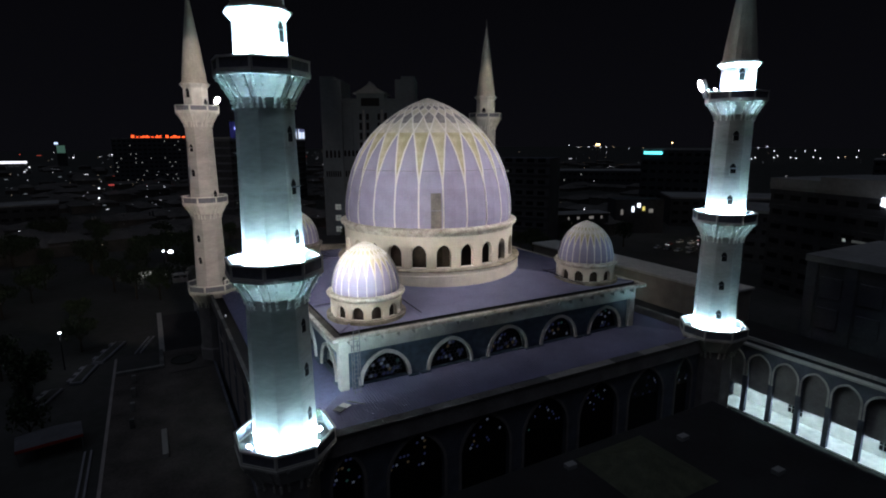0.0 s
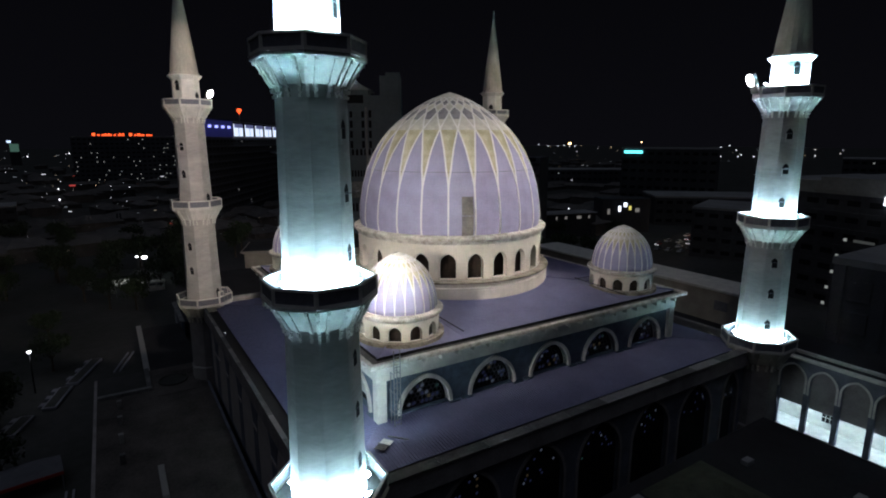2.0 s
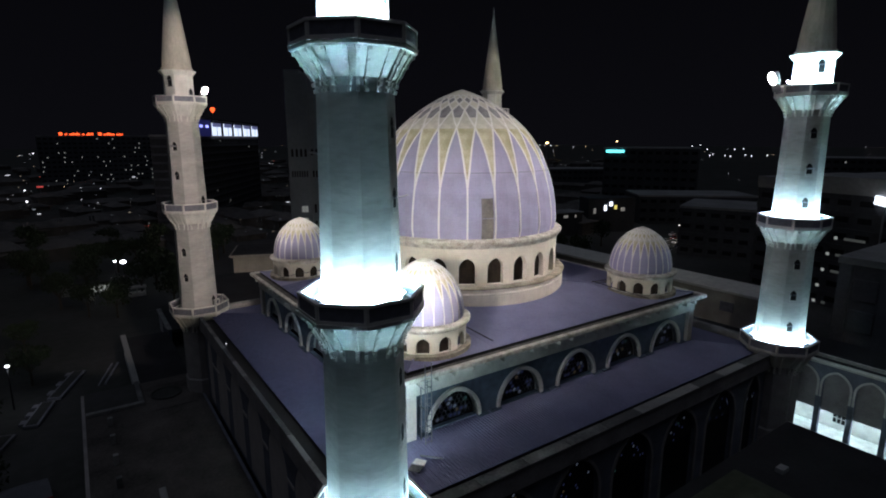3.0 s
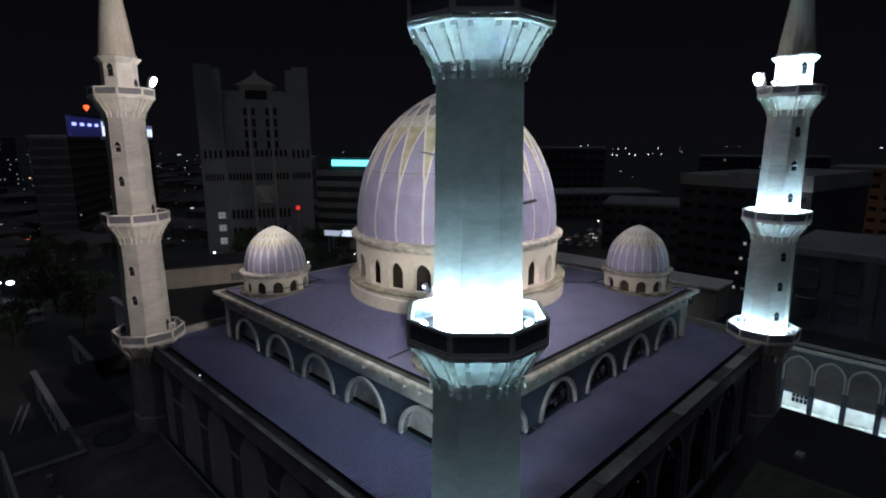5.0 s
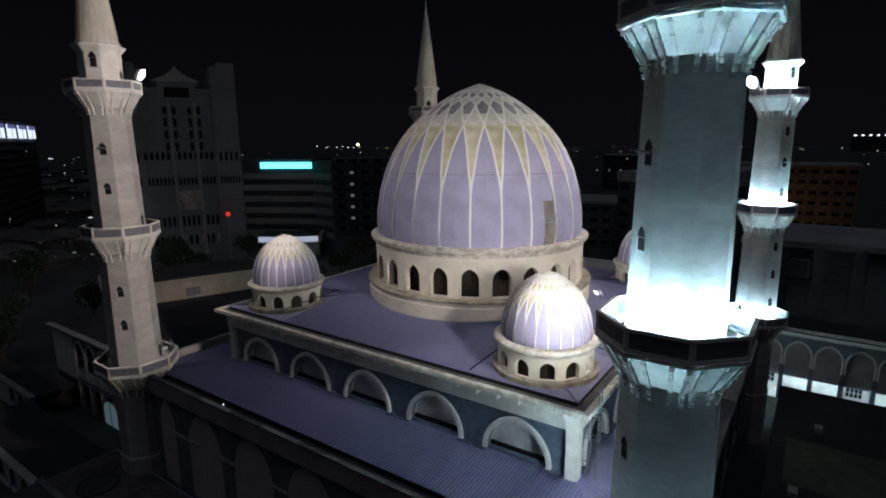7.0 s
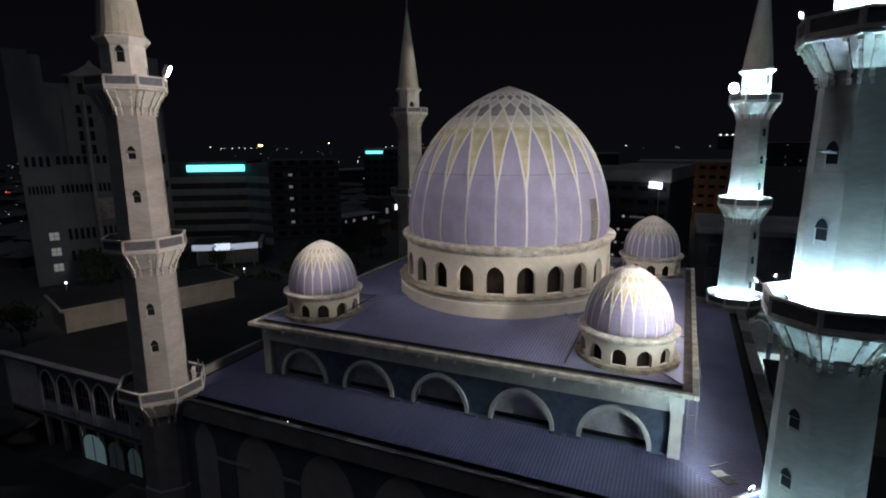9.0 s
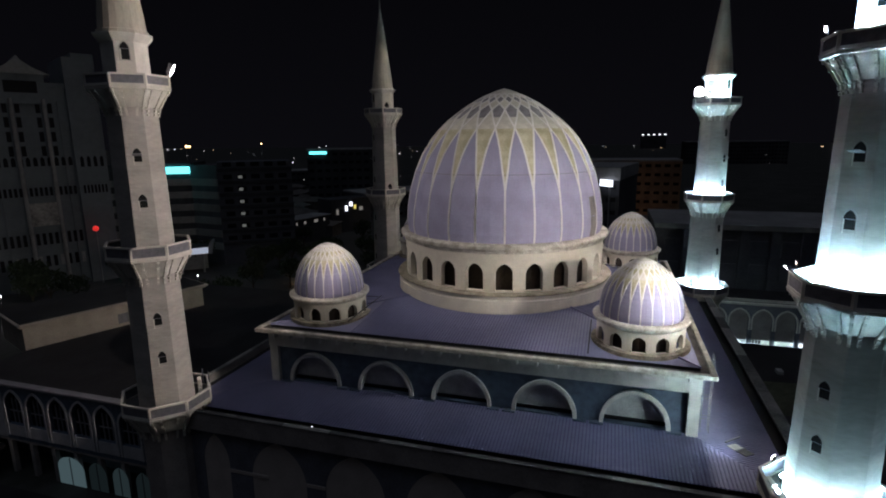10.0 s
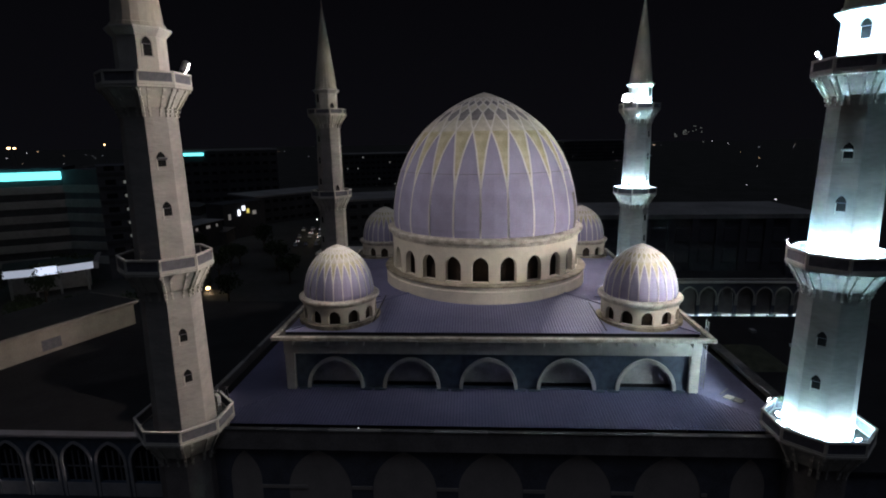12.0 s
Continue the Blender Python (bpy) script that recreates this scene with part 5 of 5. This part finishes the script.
CARGLASS = mat("car_glass", (0.02, 0.02, 0.025), 0.08, var=0.1, scale=2, bump=0, spec=0.6)
PAINTS = [mat("car_paint_%s" % n, c, 0.25, var=0.05, scale=2, bump=0, spec=0.7) for n, c in (("white", (0.7, 0.7, 0.7)), ("silver", (0.4, 0.41, 0.42)), ("red", (0.35, 0.04, 0.03)), ("dark", (0.05, 0.05, 0.06)))]
TAIL = mat("tail_lens", (0.3, 0.02, 0.02), 0.3, var=0.1, scale=4, bump=0)
HEAD = [glow("headlight_on", (0.95, 0.97, 1.0), 1.2), mat("headlight_off", (0.7, 0.7, 0.72), 0.15, var=0.1, scale=4, bump=0)]
WHEEL = mesh_of(lathe(bmesh.new(), [(0.32, -0.1), (0.33, -0.06), (0.33, 0.06), (0.32, 0.1)], 12), GUTTER, "wheel")
r = random.Random(33)
for row in range(5):
    for i in range(8):
        if r.random() < 0.22:
            continue
        parked_car(148 + row * 10 + i * 1.4 + r.uniform(-0.8, 0.8), 78 - i * 4.2 + row * 2.2, 195 + r.uniform(-4, 4), PAINTS[r.choice((0, 0, 1, 1, 2, 3))], HEAD[0 if r.random() < 0.4 else 1])

# ---- garden beside the forecourt ----
for x0, y0, x1, y1 in ((-46.8, 61.7, -50.6, 50.5), (-51.4, 49.5, -53.5, 41.2), (-56.2, 39.8, -58.3, 33.7)):
    ln = math.hypot(x1 - x0, y1 - y0)
    t = thing("stepped_planter", "pale stepped planter edging in the dark garden", "planter", "garden planters", m=frame_at(x0, y0, math.atan2(y1 - y0, x1 - x0)))
    part("edging", boxm(0, ln, -1.1, 1.1, G, G + 0.5, 0.05), PALEWALL, t)
    part("soil", boxm(0.3, ln - 0.3, -0.75, 0.75, G + 0.504, G + 0.56), ASPHALT, t)
    for k in range(3):
        part("step", boxm(ln * k / 3 + 0.2, ln * k / 3 + 1.6, -2.0, -1.1, G, G + 0.35, 0.04), PALEWALL, t)
for x in (-49.8, -49.0):
    t = thing("garden_kerb", "pale straight kerb along the dark drive", "kerb", "garden kerbs")
    part("kerb", boxm(x - 0.15, x + 0.15, -20, 13.6, G, G + 0.25, 0.03), PALEWALL, t)
for x0, y0, x1, y1 in ((-43.9, 52.8, -41.2, 62.8), (-42.9, 52.8, -40.2, 62.8)):
    t = thing("garden_kerb", "pale slanting kerb of a garden path", "kerb", "garden kerbs")
    part("kerb", bar(bmesh.new(), (x0, y0, G + 0.12), (x1, y1, G + 0.12), 0.3), PALEWALL, t)
t = thing("tarpaulin_canopy", "low pale tarpaulin canopy with a red edge", "canopy", m=pose(-54.2, 16.8, 0, 0, 0, 8))
b = bmesh.new()
rows = [[b.verts.new((u, v, -2.0 + 0.7 * (1 - (v / 2.6) ** 2) - 0.02 * u * u)) for v in (-2.6, -1.3, 0, 1.3, 2.6)] for u in (-4, -2, 0, 2, 4)]
for p, q in zip(rows, rows[1:]):
    for k in range(4):
        b.faces.new((p[k], q[k], q[k + 1], p[k + 1]))
bmesh.ops.solidify(b, geom=b.faces[:], thickness=0.06)
part("tarpaulin", b, PALEWALL, t)
part("red_edge", boxm(-4, 4, -2.72, -2.62, -2.5, -2.05), PAINTS[2], t, "red edge band")
for u in (-3.8, 3.8):
    for v in (-2.4, 2.4):
        part("post", boxm(u - 0.06, u + 0.06, v - 0.06, v + 0.06, G, -2.25), STEEL, t)

# ---- street lamps ----
def street_lamp(x, y, h, m, r=0.35, watts=0, color=(1, 1, 1)):
    t = thing("street_lamp", "street lamp on a thin pole, lit", "street lamp", "street lamps", m=pose(x, y, 0))
    part("pole", lathe(bmesh.new(), [(0.14, G), (0.08, h)], 8), GUTTER, t)
    part("head", boxm(-0.5, 0.5, -0.2, 0.2, h, h + 0.16, 0.03), HOUSING, t)
    part("bulb", lathe(bmesh.new(), [(0.05, h - 0.02), (r, h - r * 0.5), (r * 0.9, h - r), (0.05, h - r * 1.4)][::-1], 10), m, t, "glowing lamp")
    if watts:
        d = bpy.data.lights.new("street_lamp_light", "POINT")
        d.energy, d.color, d.shadow_soft_size = watts, color, 0.4
        new("street_lamp_light", d).location = (x, y, h - 1.0)
    return t


street_lamp(-56.1, 50.4, 3.4, LAMPW, 0.3, 90, (0.9, 0.95, 1))
street_lamp(-33.4, 134.4, 2.8, LAMPW, 0.85, 700, (0.95, 0.97, 1))
street_lamp(-35.6, 135.2, 2.8, LAMPW, 0.4)
street_lamp(-78, 84, 3.2, LAMPW, 0.25, 90, (1, 0.95, 0.85))
street_lamp(77, 81.5, -2.6, LAMPO, 0.7, 250, (1, 0.8, 0.5))
street_lamp(242, -26, 6, LAMPO, 0.2, 600, (1, 0.62, 0.3))
street_lamp(118, 150, 4.0, LAMPW, 0.3, 300, (0.95, 0.97, 1))
street_lamp(-120, 150, 4.0, LAMPW, 0.4, 200, (1, 0.95, 0.85))
street_lamp(176, 76, 3.0, LAMPW, 0.25, 700, (1, 0.8, 0.5))
street_lamp(36, 98, 2.6, LAMPW, 0.25, 700, (1, 0.9, 0.75))
street_lamp(20, 130, 3.4, LAMPW, 0.3, 300, (1, 0.93, 0.82))
street_lamp(58, 104, 1.0, LAMPW, 0.2, 250, (1, 0.93, 0.82))

# far lamps of the town, past counting
r = random.Random(21)
for nm, m, n in (("town_lights_white", glow("town_white", (0.95, 0.97, 1.0), 1.2), 105), ("town_lights_amber", glow("town_amber", (1.0, 0.72, 0.4), 1.2), 40)):
    b = bmesh.new()
    for i in range(n):
        a = radians(r.uniform(-35, 125))
        d = r.choice((220, 300, 420, 600, 900, 1300, 1700, 2200, 2600)) * r.uniform(0.85, 1.15)
        x, y = d * math.cos(a), d * math.sin(a)
        s = d / 951 * r.choice((0.25, 0.35, 0.5, 0.75))
        z = G + r.uniform(3, 9) + max(0, d - 600) * 0.008 * r.random()
        v = 1.0 if r.random() < 0.75 else r.uniform(1.5, 4)
        box(b, x - s * v / 2, x + s * v / 2, y - s * v / 2, y + s * v / 2, z, z + s)
    tagged(part(nm, b, m), "far street and window lights of the night town", "town lights", kind="stuff")
# small dim windows and lamps, low roofs of the town
r = random.Random(77)
DIM = [("town_windows_cool", glow("town_dim_cool", (0.85, 0.95, 1.0), 0.12)), ("town_windows_warm", glow("town_dim_warm", (1.0, 0.84, 0.6), 0.16)), ("town_lamps_small", glow("town_small_white", (0.95, 0.97, 1.0), 0.6)), ("town_signs_red", glow("town_red", (1.0, 0.16, 0.1), 0.25))]
dots = [bmesh.new() for _ in DIM]
for i in range(480):
    east = i % 24 == 0
    a = radians(r.uniform(-38, 34) if east else r.triangular(30, 122, 92))
    d = (800 if east else 170) * (3.0 if east else 11.0) ** r.random()
    x, y = d * math.cos(a), d * math.sin(a) - (30 if east else 0)
    px = d / 951
    w, h = px * r.uniform(0.7, 1.5) * (1 if r.random() < 0.8 else r.uniform(2, 5)), px * r.uniform(0.6, 1.1)
    z = G + r.uniform(2, 7 if d < 400 else 12) + max(0, d - 900) * 0.006 * r.random()
    k = r.choices(range(4), (9, 5, 5, 1))[0]
    box(dots[k], -w / 2, w / 2, -w / 2, w / 2, z, z + h, Matrix.Translation((x, y, 0)) @ Matrix.Rotation(a, 4, "Z"))
for (nm, m), b in zip(DIM, dots):
    tagged(part(nm, b, m), "small dim windows and lamps of the night town", "town lights", kind="stuff")
b = bmesh.new()
for i in range(420):
    a, d = radians(r.uniform(36, 118)), 190 * 6.0 ** r.random()
    w, q, h = r.uniform(5, 16), r.uniform(5, 10), r.uniform(2.5, 6.5)
    m = Matrix.Translation((d * math.cos(a), d * math.sin(a), 0)) @ Matrix.Rotation(r.choice((0.2, 0.2 + math.pi / 2)) + r.uniform(-0.1, 0.1), 4, "Z")
    box(b, -w, w, -q, q, G, G + h, m)
    v = [b.verts.new(m @ Vector(c)) for c in ((-w - 0.6, -q - 0.6, G + h), (w + 0.6, -q - 0.6, G + h), (w + 0.6, q + 0.6, G + h), (-w - 0.6, q + 0.6, G + h), (-w * 0.6, 0, G + h + 2.4), (w * 0.6, 0, G + h + 2.4))]
    for f in ((0, 1, 5, 4), (2, 3, 4, 5), (1, 2, 5), (3, 0, 4)):
        b.faces.new([v[j] for j in f])
tagged(part("town_houses", b, mat("town_roofs", (0.13, 0.12, 0.115), 0.85, var=0.4, scale=0.02, fine=0.3, bump=0)), "low dark houses of the night town", "houses", kind="stuff")
b = bmesh.new()
m = frame_at(1325, -500, -1.92)
for u, z, n in ((3, 34, 2), (3, 37, 2), (3, 40, 1), (22, 40, 2), (22, 44, 2), (22, 48, 2), (30, 40, 1), (30, 44, 2), (43, 46, 1), (45, 58, 2), (50, 50, 1), (60, 54, 1), (62, 44, 1), (68, 20, 1)):
    for i in range(n):
        box(b, u + 4 * i, u + 4 * i + r.uniform(1.4, 2.6), -0.5, 0.5, z, z + r.uniform(1.0, 1.8), m)
tagged(part("hillside_windows", b, WINLIT), "cluster of dim lit windows far off on a dark hillside", "town lights", kind="stuff")
# cars with their lamps on along the road past the mosque
b = bmesh.new()
for i in range(34):
    x, y = r.uniform(98, 150), r.uniform(-140, -88)
    box(b, x - 0.25, x + 0.25, y - r.uniform(0.2, 0.9), y + 0.25, G + 0.5, G + r.uniform(0.75, 1.3))
tagged(part("road_lights", b, glow("road_white", (0.75, 0.85, 1.0), 0.8)), "lamps of vehicles and stalls along the dark road", "road lights", kind="stuff")
for x, y, z, s, m in ((791, 769, 33, 5, LAMPO), (690, 671, 33.6, 3.5, LAMPO), (930, 700, 36, 3, LAMPO)):
    t = thing("high_mast_lamp", "bright amber high mast lamp far away", "mast lamp", "high mast lamps", m=pose(x, y, 0))
    part("mast", lathe(bmesh.new(), [(0.9, G), (0.5, z)], 8), STEEL, t)
    part("lamp", lathe(bmesh.new(), [(0.2, z - s * 0.4), (s * 0.5, z - s * 0.1), (s * 0.5, z + s * 0.2), (0.2, z + s * 0.4)], 12), m, t, "glowing amber lamp")
# single lamps that stand out near the horizon
def far_lamp(x, y, z, w, m):
    t = thing("far_lamp", "single bright lamp far off in the night town", "lamp", "far lamps", m=pose(x, y, 0))
    part("mast", lathe(bmesh.new(), [(w * 0.2, G), (w * 0.12, z)], 6), CITYDARK, t)
    part("lamp", lathe(bmesh.new(), [(w * 0.2, z), (w * 0.5, z + w * 0.3), (w * 0.5, z + w * 0.7), (w * 0.2, z + w)], 8), m, t, "glowing lamp")


for x, y in ((1084, 623), (1167, 666), (1201, 644), (1347, 720), (1230, 624), (1199, 595), (1317, 621), (1240, 568), (1315, 569), (1395, 569)):
    far_lamp(x, y, 1.5, 2.3, LAMPF)
for x, y, z in ((2181, 1281, 13), (2197, 1254, 18), (2041, 1133, 3), (2128, 1069, 3), (2277, 1110, 3), (2335, 987, 4), (1706, 1890, 21), (1737, 1860, 14), (1770, 1828, 15), (1789, 1808, 17), (1806, 1790, 14), (1824, 1771, 15)):
    far_lamp(x, y, z - 3, 3.4, LAMPF)
for x, y, w in ((-203, 1007, 3), (-208, 1686, 5), (-135, 2052, 5.5), (-61, 1412, 4.5), (-48, 1724, 5), (-36, 1718, 5), (-47, 754, 2.4), (-37, 479, 1.9), (-26, 451, 1.9), (-6, 538, 2.2), (-75, 466, 1.8), (-69, 369, 1.8), (-99, 275, 1.5), (-89, 215, 1.4), (839, 568, 3.2), (572, 385, 2.0), (177, 153, 1.0)):
    far_lamp(x, y, 3 - w, w * 0.62, LAMPF)
rl = thing("red_neon_sign", "small red lit sign in the far street", "sign", m=pose(-61.5, 413, 0))
part("sign_bar", boxm(-3.4, 0.4, -0.3, 0.3, 7.2, 8.2), glow("red_neon", (1.0, 0.12, 0.10), 0.3), rl)
part("post", boxm(-1.8, -1.2, -0.2, 0.2, G, 7.2), STEEL, rl)
st = thing("lit_tower_top", "slim tower top washed by green and blue light", "tower", m=pose(-178, 1190, 0))
part("shaft", boxm(-7, 7, -7, 7, G, 20), CITYDARK, st)
part("cap", boxm(-6, 6, -6, 6, 20, 34), glow("green_wash", (0.35, 0.75, 0.55), 0.08), st)
part("beacon", boxm(-9, -3, -7, -6, 36, 40), glow("blue_beacon", (0.6, 0.75, 1.0), 1.0), st)
part("beacon_arm", boxm(-5, -3, -7, -5, 34, 36), STEEL, st)
pl = thing("lit_platform_roof", "long white lit roof edge far away", "canopy", m=pose(-263, 1240, 0))
part("roof_edge", boxm(-22, 22, -1, 1, 0, 4.5), glow("edge_white", (0.95, 0.97, 1.0), 1.0), pl)
for u in (-20, 0, 20):
    part("post", boxm(u - 1, u + 1, -1, 1, G, 0), STEEL, pl)
row = thing("hill_lights", "short row of white lamps on the dark horizon", "lamps", m=pose(2198, -165, 0))
for i in range(5):
    part("lamp", boxm(-2, 2, -46 + i * 20, -39.5 + i * 20, 47, 50.5), LAMPF, row)
part("rail", boxm(-1, 1, -48, 46, G, 47), CITYDARK, row)


# ---- trees ----
def leaf_mesh(seed, n, rad, flat):
    r = random.Random(seed)
    b = bmesh.new()
    lobes = [(Vector((r.uniform(-1, 1), r.uniform(-1, 1), r.uniform(-0.5, 0.7) * flat)) * rad * 0.6, rad * r.uniform(0.35, 0.6)) for _ in range(9)]
    for i in range(n):
        c, q = r.choice(lobes)
        d = Vector((r.gauss(0, 1), r.gauss(0, 1), r.gauss(0, 1))).normalized() * q * r.uniform(0.55, 1.05)
        p = c + d
        s = r.uniform(0.18, 0.42)
        e = Euler((r.uniform(0, 6), r.uniform(0, 6), r.uniform(0, 6))).to_matrix()
        b.faces.new([b.verts.new(p + e @ Vector(k)) for k in ((-s, 0, 0), (0, -s * 0.45, 0.03), (s, 0, 0), (0, s * 0.45, 0.03))])
    return mesh_of(b, LEAF, "crown")


CROWNS = [leaf_mesh(3 + i, 700, 2.6, 0.8) for i in range(3)]
b = bmesh.new()
lathe(b, [(0.22, 0), (0.16, 1.4), (0.12, 2.8)], 8)
for a in range(4):
    bar(b, (0, 0, 2.0), (1.3 * math.cos(a * 1.6), 1.3 * math.sin(a * 1.6), 3.8), 0.1)
TRUNK = mesh_of(b, BARK, "trunk")
r = random.Random(5)
r2 = random.Random(12)
spots = [(r2.uniform(30, 150), r2.uniform(84, 150), r2.uniform(0.9, 1.5)) for _ in range(26)] + [(r2.uniform(-120, -55), r2.uniform(60, 230), r2.uniform(1.0, 1.6)) for _ in range(26)] + [(r2.uniform(-50, 20), r2.uniform(95, 200), r2.uniform(1.0, 1.6)) for _ in range(18)] + [(-60, 36, 1.2), (-57, 20, 0.9), (-62, 5, 1.0), (-54, 60, 1.0), (-66, 50, 1.1), (-56, 80, 0.9), (-44, 100, 1.2), (-38, 96, 1.1), (-50, 112, 1.3), (-36, 108, 1.0), (-70, 110, 1.2), (-58, -8, 1.0), (20, 104, 1.1), (27, 101, 1.0), (33, 99, 0.9), (13, 108, 1.2), (40, 96, 1.1), (46, 92, 1.0), (60, 86, 1.3), (70, 80, 1.2), (78, 96, 1.4), (90, 84, 1.3), (66, 70, 1.1), (88, 60, 1.2), (104, 70, 1.4), (-90, 140, 1.3), (-110, 120, 1.2), (-80, 170, 1.4)]
for i, (x, y, s) in enumerate(spots):
    t = thing("tree", "dark leafy street tree at night", "tree", "street trees", m=pose(x, y, G, 0, 0, r.uniform(0, 360)) @ Matrix.Scale(s * 1.25, 4))
    part("trunk", TRUNK, None, t)
    part("crown", CROWNS[i % 3], None, t, m=pose(0, 0, 4.4))
for i in range(5):
    y = 58 - 5.2 * i
    h = thing("clipped_hedge", "dark clipped hedge block beside the forecourt", "hedge", "forecourt hedges", m=pose(-61.5 + (i % 3) * 0.9, y, G) @ Matrix.Scale(0.62, 4))
    part("crown", CROWNS[(i + 1) % 3], None, h, m=pose(0, 0, 2.0))
    part("stem", TRUNK, None, h, m=pose(0, 0, 0))
# potted plant by the balcony door of the lit minaret
pp = thing("potted_plant", "leafy green potted plant on the minaret balcony", "plant", m=pose(-26.4, -28.2, 13.91))
part("pot", lathe(bmesh.new(), [(0.2, 0.0), (0.3, 0.45), (0.33, 0.5), (0.26, 0.5)], 12), STAINED, pp)
part("stem", bar(bmesh.new(), (0, 0, 0.4), (0.05, 0.02, 1.1), 0.05), BARK, pp)
part("crown", CROWNS[1], None, pp, "green leaves", m=pose(0, 0, 1.35) @ Matrix.Scale(0.26, 4))
